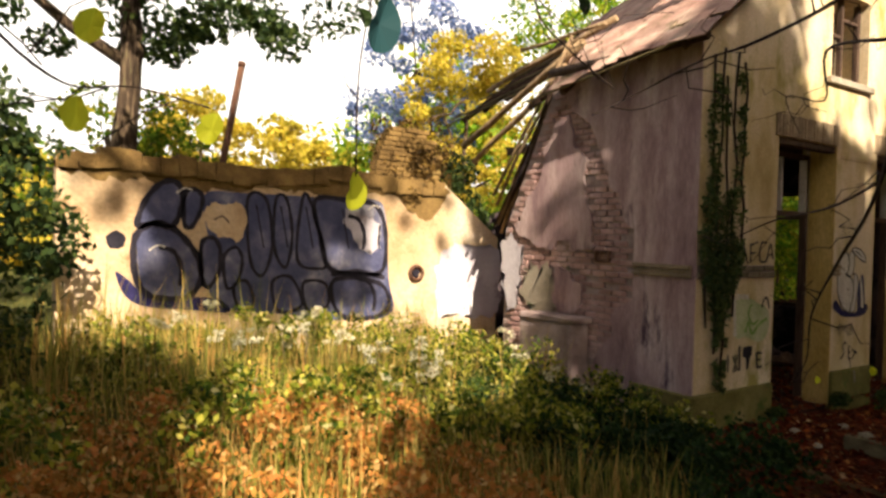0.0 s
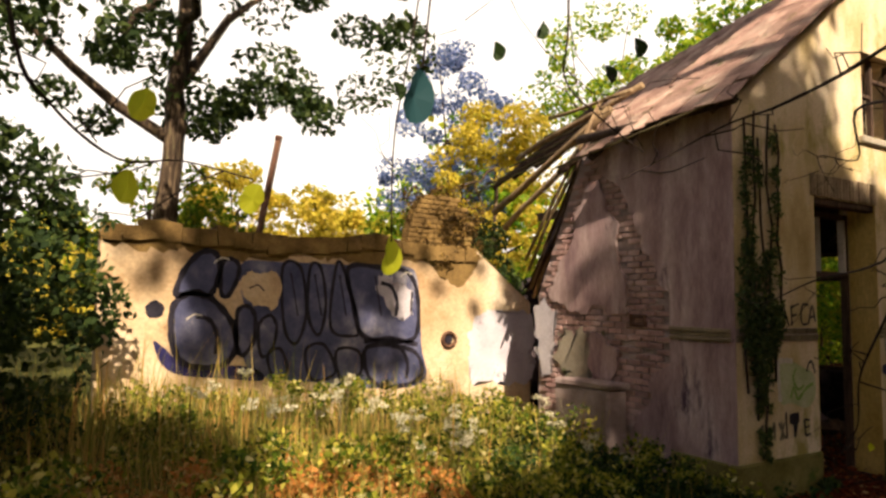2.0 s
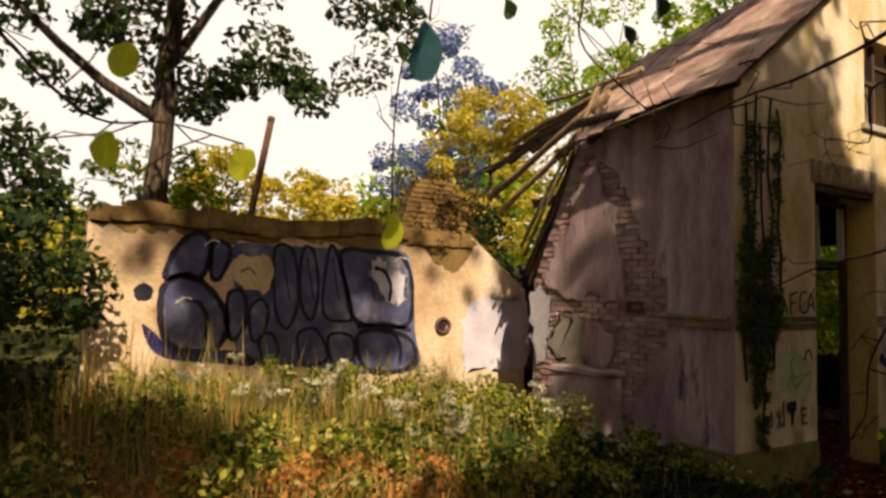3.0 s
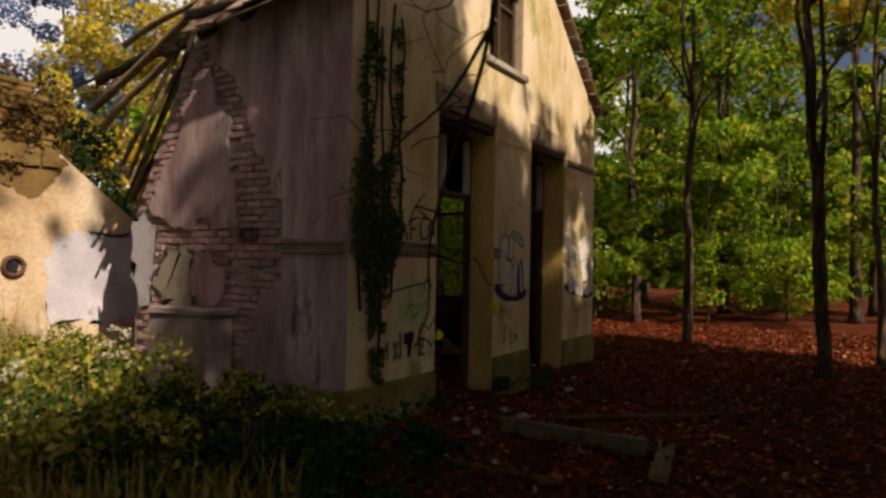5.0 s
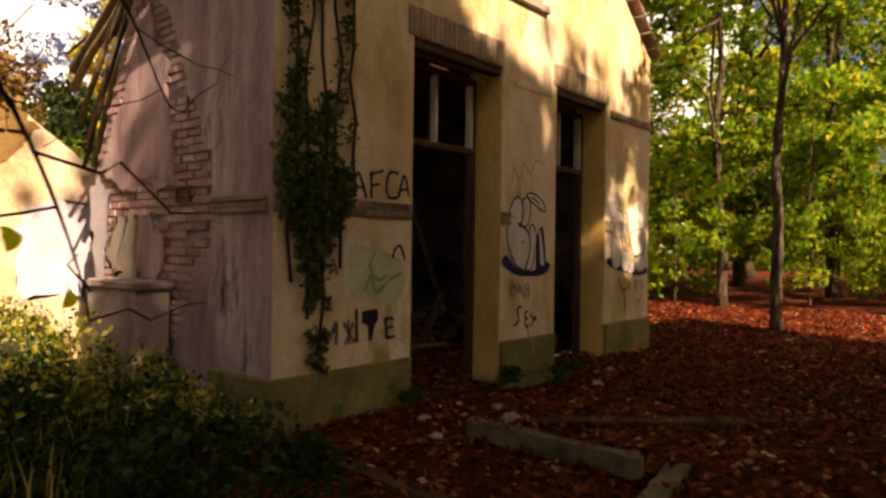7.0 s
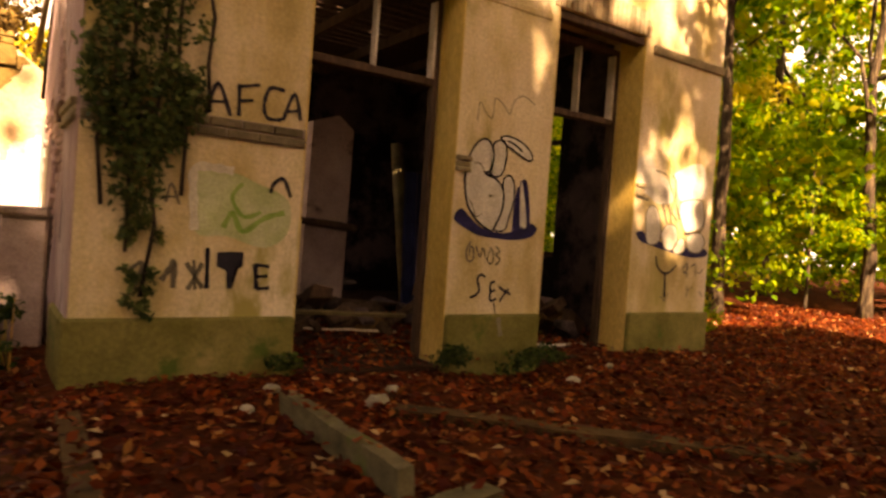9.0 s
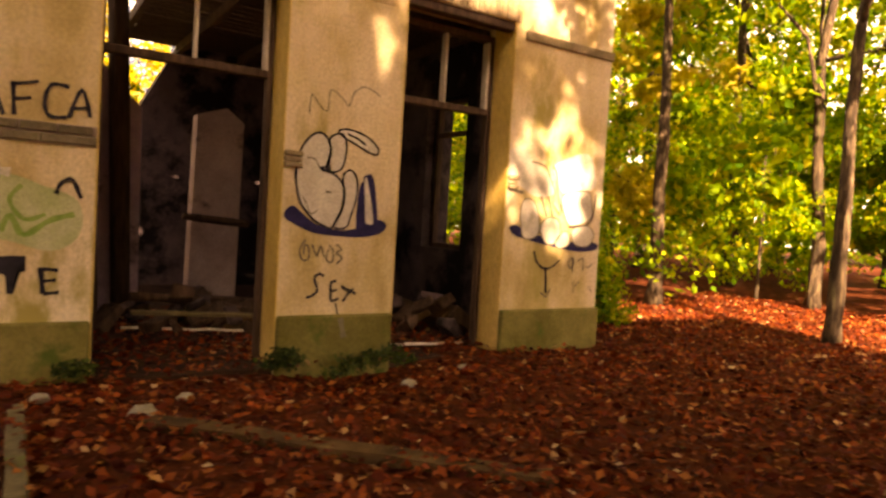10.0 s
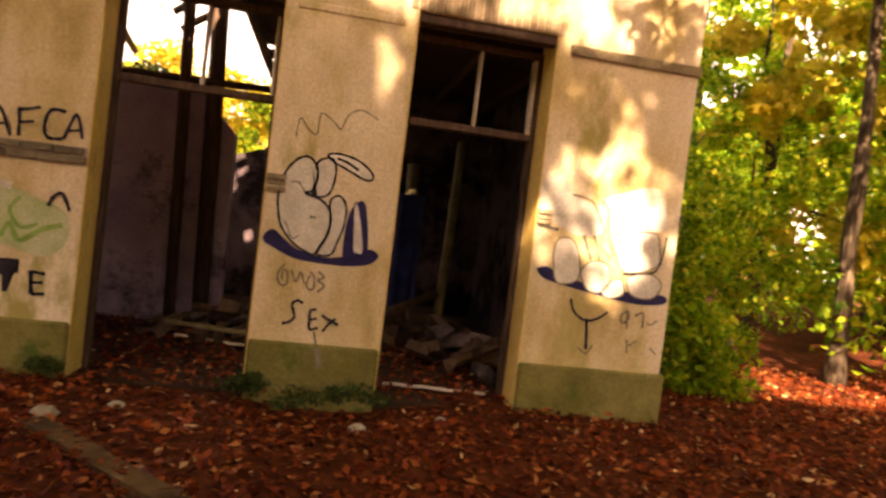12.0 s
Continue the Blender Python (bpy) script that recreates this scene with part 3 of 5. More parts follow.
    for a, b, rad in (((0.1, 1.9, 4.75), (0.4, 5.0, 3.7), 0.06), ((0.5, 1.7, 5.1), (0.6, 4.6, 4.6), 0.045), ((0.1, 2.2, 4.5), (0.2, 4.4, 3.35), 0.05), ((0.2, 1.6, 4.95), (0.3, 3.4, 5.0), 0.03)):
        b2 = bmesh.new()
        tube(b2, crooked(a, b, 4, 0.03, rng), [rad] * 5, 5)
        part("fallen_rafter", b2, WOOD_TAN, r)
    b2 = bmesh.new()
    tube(b2, [(-0.1, -0.12, EAVE + 0.0), (-0.12, 1.2, EAVE - 0.02), (-0.1, 2.3, EAVE + 0.02)], [0.06] * 3, 6)
    part("eaves_board", b2, WOOD_DARK, r)


roof()

# ---- graffiti ----
ON_FRONT = (FRONT, lambda u, v, d: (u, -d, v))
ON_GARDEN = (GWALL, lambda u, v, d: (u, LOWY - d, v))
ON_SIDE = (SIDE, lambda u, v, d: (0.005 - d, u, v))


def rounded(pts, closed, steps=5):
    """A smooth line through the given corners."""
    n = len(pts)
    out = []
    for i in range(n if closed else n - 1):
        p = [Vector(pts[(i + k) % n]) if closed else Vector(pts[max(0, min(n - 1, i + k))]) for k in (-1, 0, 1, 2)]
        for s in range(steps):
            t = s / steps
            out.append(0.5 * (2 * p[1] + (p[2] - p[0]) * t + (2 * p[0] - 5 * p[1] + 4 * p[2] - p[3]) * t * t + (3 * p[1] - p[0] - 3 * p[2] + p[3]) * t ** 3))
    if not closed:
        out.append(Vector(pts[-1]))
    return out


def paint(on, pts, material, lift, sharp=False, ragged=0.0):
    bm = bmesh.new()
    line = pts if sharp else rounded(pts, True, 14 if ragged else 5)
    if ragged:
        line = [(q[0] + ragged * noise.noise((q[0] * 5, q[1] * 5, 3)) + ragged * 0.5 * noise.noise((q[0] * 19, q[1] * 19, 5)), q[1] + ragged * noise.noise((q[0] * 5, q[1] * 5, 9)) + ragged * 0.5 * noise.noise((q[0] * 19, q[1] * 19, 2))) for q in line]
    vs = [bm.verts.new(on[1](p[0], p[1], lift)) for p in line]
    f = bm.faces.new(vs)
    bmesh.ops.triangulate(bm, faces=[f])
    part("painted_shape", bm, material, on[0])


def stroke(on, pts, width, material, lift, closed):
    bm = bmesh.new()
    line = rounded(pts, closed)
    n = len(line)
    pairs = []
    for i, p in enumerate(line):
        a, b = (line[i - 1], line[(i + 1) % n]) if closed else (line[max(i - 1, 0)], line[min(i + 1, n - 1)])
        d = (b - a).normalized() if (b - a).length > 1e-6 else Vector((1, 0))
        w = width * 0.5 * (1 + 0.18 * math.sin(i * 1.7))
        s = Vector((-d.y, d.x)) * w
        pairs.append((bm.verts.new(on[1](p.x + s.x, p.y + s.y, lift)), bm.verts.new(on[1](p.x - s.x, p.y - s.y, lift))))
    for i in range(n if closed else n - 1):
        (a, b), (c, d) = pairs[i], pairs[(i + 1) % n]
        bm.faces.new((a, c, d, b))
    part("spray_line", bm, material, on[0])


paint(ON_GARDEN, [(-5.1, 1.58), (-4.96, 1.49), (-4.79, 1.33), (-4.47, 1.23), (-4.03, 1.24), (-3.73, 1.15), (-3.72, 1.02), (-4.25, 1.08), (-4.75, 1.14), (-4.99, 1.29)], NAVY, 0.004)
paint(ON_GARDEN, [(-4.05, 2.59), (-3.52, 2.65), (-2.5, 2.65), (-1.56, 2.67), (-1.31, 2.43), (-1.23, 1.46), (-1.15, 0.93), (-1.74, 0.81), (-3, 0.97), (-3.72, 1.08), (-3.96, 1.31), (-3.97, 1.92)], GREYBLUE, 0.004)
paint(ON_GARDEN, [(-4.86, 2.17), (-4.77, 2.49), (-4.58, 2.72), (-4.4, 2.74), (-4.32, 2.56), (-4.37, 2.28), (-4.48, 2.16), (-4.68, 2.2)], GREYBLUE, 0.006)
stroke(ON_GARDEN, [(-4.86, 2.17), (-4.77, 2.49), (-4.58, 2.72), (-4.4, 2.74), (-4.32, 2.56), (-4.37, 2.28), (-4.48, 2.16), (-4.68, 2.2)], 0.073, INK, 0.009, True)
paint(ON_GARDEN, [(-4.29, 2.6), (-4.17, 2.66), (-4.07, 2.57), (-4.1, 2.36), (-4.21, 2.16), (-4.3, 2.23)], GREYBLUE, 0.006)
stroke(ON_GARDEN, [(-4.29, 2.6), (-4.17, 2.66), (-4.07, 2.57), (-4.1, 2.36), (-4.21, 2.16), (-4.3, 2.23)], 0.060, INK, 0.009, True)
paint(ON_GARDEN, [(-4.9, 1.78), (-4.87, 2.05), (-4.68, 2.2), (-4.46, 2.16), (-4.24, 1.96), (-4.1, 1.72), (-4.08, 1.45), (-4.22, 1.26), (-4.47, 1.23), (-4.72, 1.29), (-4.86, 1.49)], GREYBLUE, 0.006)
stroke(ON_GARDEN, [(-4.9, 1.78), (-4.87, 2.05), (-4.68, 2.2), (-4.46, 2.16), (-4.24, 1.96), (-4.1, 1.72), (-4.08, 1.45), (-4.22, 1.26), (-4.47, 1.23), (-4.72, 1.29), (-4.86, 1.49)], 0.080, INK, 0.009, True)
paint(ON_GARDEN, [(-4.07, 1.95), (-3.93, 2.03), (-3.83, 1.88), (-3.84, 1.57), (-3.98, 1.37), (-4.06, 1.52)], GREYBLUE, 0.006)
stroke(ON_GARDEN, [(-4.07, 1.95), (-3.93, 2.03), (-3.83, 1.88), (-3.84, 1.57), (-3.98, 1.37), (-4.06, 1.52)], 0.060, INK, 0.009, True)
paint(ON_GARDEN, [(-3.78, 1.76), (-3.63, 1.91), (-3.53, 1.76), (-3.58, 1.45), (-3.73, 1.36)], GREYBLUE, 0.006)
stroke(ON_GARDEN, [(-3.78, 1.76), (-3.63, 1.91), (-3.53, 1.76), (-3.58, 1.45), (-3.73, 1.36)], 0.047, INK, 0.009, True)
paint(ON_GARDEN, [(-3.47, 2.58), (-3.21, 2.58), (-3.11, 1.95), (-3.24, 1.52), (-3.42, 1.74)], GREYBLUE, 0.006)
stroke(ON_GARDEN, [(-3.47, 2.58), (-3.21, 2.58), (-3.11, 1.95), (-3.24, 1.52), (-3.42, 1.74)], 0.047, INK, 0.009, True)
paint(ON_GARDEN, [(-3.07, 2.59), (-2.91, 2.59), (-2.82, 2.07), (-2.91, 1.63), (-3.08, 1.91)], GREYBLUE, 0.006)
stroke(ON_GARDEN, [(-3.07, 2.59), (-2.91, 2.59), (-2.82, 2.07), (-2.91, 1.63), (-3.08, 1.91)], 0.047, INK, 0.009, True)
paint(ON_GARDEN, [(-2.68, 2.6), (-2.56, 2.59), (-2.29, 1.74), (-2.43, 1.61), (-2.74, 1.75)], GREYBLUE, 0.006)
stroke(ON_GARDEN, [(-2.68, 2.6), (-2.56, 2.59), (-2.29, 1.74), (-2.43, 1.61), (-2.74, 1.75)], 0.047, INK, 0.009, True)
paint(ON_GARDEN, [(-3.1, 1.42), (-2.83, 1.49), (-2.65, 1.09), (-3, 1.01)], GREYBLUE, 0.006)
stroke(ON_GARDEN, [(-3.1, 1.42), (-2.83, 1.49), (-2.65, 1.09), (-3, 1.01)], 0.047, INK, 0.009, True)
paint(ON_GARDEN, [(-3.64, 1.37), (-3.46, 1.44), (-3.36, 1.13), (-3.55, 1.06)], GREYBLUE, 0.006)
stroke(ON_GARDEN, [(-3.64, 1.37), (-3.46, 1.44), (-3.36, 1.13), (-3.55, 1.06)], 0.047, INK, 0.009, True)
paint(ON_GARDEN, [(-2.64, 1.4), (-2.3, 1.39), (-2.25, 1.07), (-2.55, 0.99)], GREYBLUE, 0.006)
stroke(ON_GARDEN, [(-2.64, 1.4), (-2.3, 1.39), (-2.25, 1.07), (-2.55, 0.99)], 0.047, INK, 0.009, True)
paint(ON_GARDEN, [(-2.48, 2.61), (-1.95, 2.63), (-1.51, 2.58), (-1.32, 2.25), (-1.31, 1.66), (-1.55, 1.51), (-2.22, 1.61), (-2.39, 2.07)], GREYBLUE, 0.006)
stroke(ON_GARDEN, [(-2.48, 2.61), (-1.95, 2.63), (-1.51, 2.58), (-1.32, 2.25), (-1.31, 1.66), (-1.55, 1.51), (-2.22, 1.61), (-2.39, 2.07)], 0.073, INK, 0.009, True)
paint(ON_GARDEN, [(-2.16, 1.44), (-1.4, 1.38), (-1.21, 1.02), (-1.53, 0.85), (-2.06, 0.93)], GREYBLUE, 0.006)
stroke(ON_GARDEN, [(-2.16, 1.44), (-1.4, 1.38), (-1.21, 1.02), (-1.53, 0.85), (-2.06, 0.93)], 0.067, INK, 0.009, True)
# sun spot on the graffiti, painted as a pale shape
paint(ON_GARDEN, [(-2.02, 2.42), (-1.76, 2.49), (-1.48, 2.34), (-1.41, 1.9), (-1.6, 1.86), (-1.85, 2.08)], WHITEWASH, 0.008, ragged=0.14)
stroke(ON_GARDEN, [(-2.21, 1.53), (-1.75, 1.56), (-1.3, 1.46)], 0.073, INK, 0.009, False)
paint(ON_GARDEN, [(-4.02, 2.45), (-3.77, 2.49), (-3.53, 2.48), (-3.53, 2.04), (-3.75, 2.01), (-4, 2.18)], OLDWALL, 0.01, ragged=0.06)
stroke(ON_GARDEN, [(-3.92, 2.27), (-3.81, 2.32), (-3.72, 2.24)], 0.02, INK, 0.012, False)
paint(ON_FRONT, [(2.98, 1.36), (3.05, 1.41), (3.15, 1.34), (3.25, 1.27), (3.39, 1.23), (3.56, 1.22), (3.79, 1.28), (3.89, 1.33), (3.97, 1.28), (3.9, 1.2), (3.71, 1.16), (3.48, 1.16), (3.25, 1.18), (3.07, 1.25), (2.98, 1.3)], NAVY, 0.004)
paint(ON_FRONT, [(3.73, 1.69), (3.81, 1.7), (3.87, 1.3), (3.78, 1.28)], NAVY, 0.0045)
paint(ON_FRONT, [(3.66, 1.54), (3.71, 1.66), (3.76, 1.24), (3.66, 1.22)], NAVY, 0.0045)
paint(ON_FRONT, [(3.06, 1.66), (3.07, 1.8), (3.11, 1.93), (3.19, 2.03), (3.27, 2.06), (3.34, 2.01), (3.37, 1.9), (3.34, 1.78), (3.28, 1.75), (3.43, 1.7), (3.51, 1.61), (3.52, 1.47), (3.48, 1.35), (3.42, 1.24), (3.36, 1.24), (3.24, 1.3), (3.14, 1.4), (3.09, 1.5)], OFFWHITE, 0.006)
stroke(ON_FRONT, [(3.06, 1.66), (3.07, 1.8), (3.11, 1.93), (3.19, 2.03), (3.27, 2.06), (3.34, 2.01), (3.37, 1.9), (3.34, 1.78), (3.28, 1.75), (3.43, 1.7), (3.51, 1.61), (3.52, 1.47), (3.48, 1.35), (3.42, 1.24), (3.36, 1.24), (3.24, 1.3), (3.14, 1.4), (3.09, 1.5)], 0.02, INK, 0.009, True)
paint(ON_FRONT, [(3.36, 2.03), (3.48, 2.07), (3.52, 1.95), (3.49, 1.78), (3.41, 1.73), (3.34, 1.76), (3.37, 1.9)], OFFWHITE, 0.006)
stroke(ON_FRONT, [(3.36, 2.03), (3.48, 2.07), (3.52, 1.95), (3.49, 1.78), (3.41, 1.73), (3.34, 1.76), (3.37, 1.9)], 0.018, INK, 0.009, True)
paint(ON_FRONT, [(3.44, 2.1), (3.54, 2.12), (3.71, 2.08), (3.83, 1.99), (3.83, 1.93), (3.76, 1.93), (3.6, 2), (3.48, 2.05)], OFFWHITE, 0.006)
stroke(ON_FRONT, [(3.44, 2.1), (3.54, 2.12), (3.71, 2.08), (3.83, 1.99), (3.83, 1.93), (3.76, 1.93), (3.6, 2), (3.48, 2.05)], 0.018, INK, 0.009, True)
stroke(ON_FRONT, [(3.52, 2.08), (3.62, 2.05), (3.71, 2)], 0.02, INK, 0.009, False)
paint(ON_FRONT, [(3.5, 1.7), (3.57, 1.76), (3.64, 1.68), (3.64, 1.51), (3.6, 1.36), (3.56, 1.25), (3.47, 1.23), (3.43, 1.26), (3.5, 1.39), (3.52, 1.54)], OFFWHITE, 0.006)
stroke(ON_FRONT, [(3.5, 1.7), (3.57, 1.76), (3.64, 1.68), (3.64, 1.51), (3.6, 1.36), (3.56, 1.25), (3.47, 1.23), (3.43, 1.26), (3.5, 1.39), (3.52, 1.54)], 0.018, INK, 0.009, True)
paint(ON_FRONT, [(3.71, 1.69), (3.74, 1.71), (3.79, 1.53), (3.83, 1.3), (3.77, 1.28), (3.74, 1.31), (3.72, 1.52)], OFFWHITE, 0.006)
stroke(ON_FRONT, [(3.71, 1.69), (3.74, 1.71), (3.79, 1.53), (3.83, 1.3), (3.77, 1.28), (3.74, 1.31), (3.72, 1.52)], 0.012, NAVY, 0.009, True)
stroke(ON_FRONT, [(3.28, 1.75), (3.22, 1.83), (3.15, 1.83)], 0.012, FADEINK, 0.009, False)
stroke(ON_FRONT, [(3.13, 1.49), (3.16, 1.45), (3.21, 1.35), (3.27, 1.38)], 0.012, FADEINK, 0.009, False)
stroke(ON_FRONT, [(3.34, 1.55), (3.39, 1.55)], 0.02, FADEINK, 0.009, False)
stroke(ON_FRONT, [(3.18, 1.12), (3.13, 1.04), (3.15, 0.95), (3.21, 0.95), (3.21, 1.05), (3.17, 1.07), (3.17, 0.99)], 0.016, FADEINK, 0.009, False)
stroke(ON_FRONT, [(3.24, 1.08), (3.29, 0.98), (3.32, 1.07), (3.36, 0.97)], 0.016, FADEINK, 0.009, False)
stroke(ON_FRONT, [(3.4, 1.05), (3.38, 0.95), (3.44, 0.93), (3.44, 1.03), (3.4, 1.08)], 0.016, FADEINK, 0.009, False)
stroke(ON_FRONT, [(3.47, 1.09), (3.52, 1.04), (3.47, 1.01), (3.53, 0.97), (3.48, 0.91)], 0.018, FADEINK, 0.009, False)
stroke(ON_FRONT, [(3.37, 0.8), (3.32, 0.82), (3.28, 0.78), (3.31, 0.68), (3.27, 0.63), (3.21, 0.61)], 0.024, INK, 0.009, False)
stroke(ON_FRONT, [(3.49, 0.76), (3.44, 0.74), (3.44, 0.66), (3.45, 0.58), (3.52, 0.6)], 0.024, INK, 0.009, False)
stroke(ON_FRONT, [(3.44, 0.66), (3.5, 0.68)], 0.022, INK, 0.009, False)
stroke(ON_FRONT, [(3.54, 0.71), (3.62, 0.67), (3.69, 0.64)], 0.024, INK, 0.009, False)
stroke(ON_FRONT, [(3.66, 0.69), (3.61, 0.64), (3.56, 0.57)], 0.022, INK, 0.009, False)
stroke(ON_FRONT, [(3.49, 0.56), (3.52, 0.45)], 0.014, INK, 0.009, False)
stroke(ON_FRONT, [(3.53, 0.43), (3.57, 0.25)], 0.05, FADEINK, 0.048, False)
stroke(ON_FRONT, [(3.15, 2.21), (3.17, 2.38), (3.24, 2.3), (3.32, 2.26), (3.34, 2.44), (3.45, 2.39), (3.52, 2.33), (3.57, 2.46), (3.68, 2.52), (3.83, 2.46)], 0.01, FADEINK, 0.009, False)
paint(ON_FRONT, [(5.43, 1.33), (5.51, 1.25), (5.73, 1.2), (6.04, 1.15), (6.43, 1.1), (6.73, 1.13), (6.71, 1.21), (6.35, 1.21), (6.03, 1.23), (5.66, 1.3), (5.53, 1.36)], NAVY, 0.004)
paint(ON_FRONT, [(5.57, 1.54), (5.62, 1.64), (5.74, 1.63), (5.82, 1.49), (5.84, 1.29), (5.73, 1.22), (5.62, 1.24), (5.58, 1.4)], OFFWHITE, 0.006)
stroke(ON_FRONT, [(5.57, 1.54), (5.62, 1.64), (5.74, 1.63), (5.82, 1.49), (5.84, 1.29), (5.73, 1.22), (5.62, 1.24), (5.58, 1.4)], 0.014, FADEINK, 0.009, True)
paint(ON_FRONT, [(5.86, 1.37), (5.96, 1.46), (6.11, 1.44), (6.15, 1.27), (6.07, 1.18), (5.95, 1.18), (5.88, 1.27)], OFFWHITE, 0.006)
stroke(ON_FRONT, [(5.86, 1.37), (5.96, 1.46), (6.11, 1.44), (6.15, 1.27), (6.07, 1.18), (5.95, 1.18), (5.88, 1.27)], 0.014, FADEINK, 0.009, True)
paint(ON_FRONT, [(6.09, 1.2), (6.18, 1.3), (6.27, 1.31), (6.3, 1.18), (6.15, 1.13)], OFFWHITE, 0.006)
stroke(ON_FRONT, [(6.09, 1.2), (6.18, 1.3), (6.27, 1.31), (6.3, 1.18), (6.15, 1.13)], 0.014, FADEINK, 0.009, True)
paint(ON_FRONT, [(6.33, 1.34), (6.55, 1.4), (6.68, 1.3), (6.59, 1.17), (6.39, 1.18)], OFFWHITE, 0.006)
stroke(ON_FRONT, [(6.33, 1.34), (6.55, 1.4), (6.68, 1.3), (6.59, 1.17), (6.39, 1.18)], 0.014, FADEINK, 0.009, True)
paint(ON_FRONT, [(5.38, 2.12), (5.58, 2.2), (5.69, 2.06), (5.95, 1.93), (6.03, 1.73), (5.78, 1.68), (5.58, 1.76), (5.42, 1.86)], OFFWHITE, 0.005)
paint(ON_FRONT, [(6, 2.01), (6.14, 2.11), (6.51, 2.21), (6.66, 1.95), (6.59, 1.81), (6.2, 1.74), (6.08, 1.85)], OFFWHITE, 0.005)
paint(ON_FRONT, [(6.16, 1.72), (6.52, 1.79), (6.6, 1.7), (6.61, 1.48), (6.33, 1.39), (6.22, 1.48)], OFFWHITE, 0.006)
stroke(ON_FRONT, [(6.16, 1.72), (6.52, 1.79), (6.6, 1.7), (6.61, 1.48), (6.33, 1.39), (6.22, 1.48)], 0.014, FADEINK, 0.009, True)
stroke(ON_FRONT, [(5.68, 2.05), (5.88, 2.01), (5.96, 1.89), (6.03, 1.76), (6.02, 1.62), (6.14, 1.5)], 0.018, FADEINK, 0.009, False)
stroke(ON_FRONT, [(5.98, 2.03), (6.05, 1.95), (6.08, 1.74), (6.16, 1.53)], 0.03, FADEINK, 0.009, False)
stroke(ON_FRONT, [(5.84, 1.69), (5.89, 1.58), (5.94, 1.47)], 0.035, FADEINK, 0.009, False)
stroke(ON_FRONT, [(5.94, 1.7), (5.99, 1.59), (6.02, 1.48)], 0.025, FADEINK, 0.009, False)
stroke(ON_FRONT, [(6.27, 1.37), (6.58, 1.42), (6.65, 1.58), (6.67, 1.76)], 0.018, INK, 0.009, False)
stroke(ON_FRONT, [(5.39, 1.73), (5.49, 1.72), (5.59, 1.71)], 0.03, FADEINK, 0.009, False)
stroke(ON_FRONT, [(5.79, 1.09), (5.84, 0.97), (5.96, 0.9), (6.08, 0.93), (6.17, 1)], 0.022, INK, 0.009, False)
stroke(ON_FRONT, [(5.97, 0.92), (5.99, 0.75), (6, 0.63)], 0.03, INK, 0.009, False)
stroke(ON_FRONT, [(5.92, 0.64), (6.01, 0.59), (6.06, 0.68)], 0.014, FADEINK, 0.009, False)
stroke(ON_FRONT, [(6.37, 1.03), (6.31, 0.98), (6.33, 0.91), (6.39, 0.96), (6.37, 1.03), (6.38, 0.86)], 0.018, FADEINK, 0.009, False)
stroke(ON_FRONT, [(6.45, 0.99), (6.53, 1.02), (6.54, 0.88)], 0.02, FADEINK, 0.009, False)
stroke(ON_FRONT, [(6.58, 0.93), (6.63, 0.92), (6.68, 0.97)], 0.016, FADEINK, 0.009, False)
stroke(ON_FRONT, [(6.4, 0.76), (6.41, 0.63)], 0.016, FADEINK, 0.009, False)
stroke(ON_FRONT, [(6.42, 0.7), (6.5, 0.76)], 0.014, FADEINK, 0.009, False)
stroke(ON_FRONT, [(6.64, 0.7), (6.71, 0.64)], 0.014, FADEINK, 0.009, False)
stroke(ON_FRONT, [(0.78, 1.89), (0.85, 2.12), (0.95, 1.9)], 0.028, INK, 0.009, False)
stroke(ON_FRONT, [(1, 2.14), (1.01, 1.91)], 0.028, INK, 0.009, False)
stroke(ON_FRONT, [(1.34, 2.15), (1.23, 2.15), (1.19, 2.03), (1.22, 1.93), (1.33, 1.93)], 0.028, INK, 0.009, False)
stroke(ON_FRONT, [(1.34, 1.93), (1.42, 2.14), (1.48, 1.95)], 0.028, INK, 0.009, False)
stroke(ON_FRONT, [(0.8, 1.98), (0.93, 2)], 0.022, INK, 0.009, False)
stroke(ON_FRONT, [(1, 2.12), (1.15, 2.16)], 0.022, INK, 0.009, False)
stroke(ON_FRONT, [(1.01, 2.02), (1.11, 2.04)], 0.022, INK, 0.009, False)
stroke(ON_FRONT, [(1.37, 2), (1.46, 2.02)], 0.022, INK, 0.009, False)
paint(ON_FRONT, [(0.73, 1.5), (1, 1.5), (1.18, 1.44), (1.42, 1.34), (1.44, 1.1), (1.27, 0.97), (0.98, 1.04), (0.75, 1.07)], GREENPAINT, 0.004)
stroke(ON_FRONT, [(0.75, 1.07), (0.73, 1.3), (0.73, 1.5), (0.88, 1.52), (1, 1.51)], 0.06, OFFWHITE, 0.009, False)
stroke(ON_FRONT, [(0.95, 1.1), (1.01, 1.21), (1.09, 1.08), (1.25, 1.19), (1.4, 1.24)], 0.04, GREENLINE, 0.009, False)
stroke(ON_FRONT, [(1.07, 1.43), (1, 1.32), (1.09, 1.19), (1.22, 1.23)], 0.03, GREENLINE, 0.009, False)
stroke(ON_FRONT, [(1.28, 1.38), (1.31, 1.46), (1.38, 1.49), (1.44, 1.36)], 0.028, INK, 0.009, False)
stroke(ON_FRONT, [(0.55, 1.25), (0.58, 1.38), (0.64, 1.24)], 0.02, FADEINK, 0.009, False)
stroke(ON_FRONT, [(0.56, 1.29), (0.62, 1.29)], 0.016, FADEINK, 0.009, False)
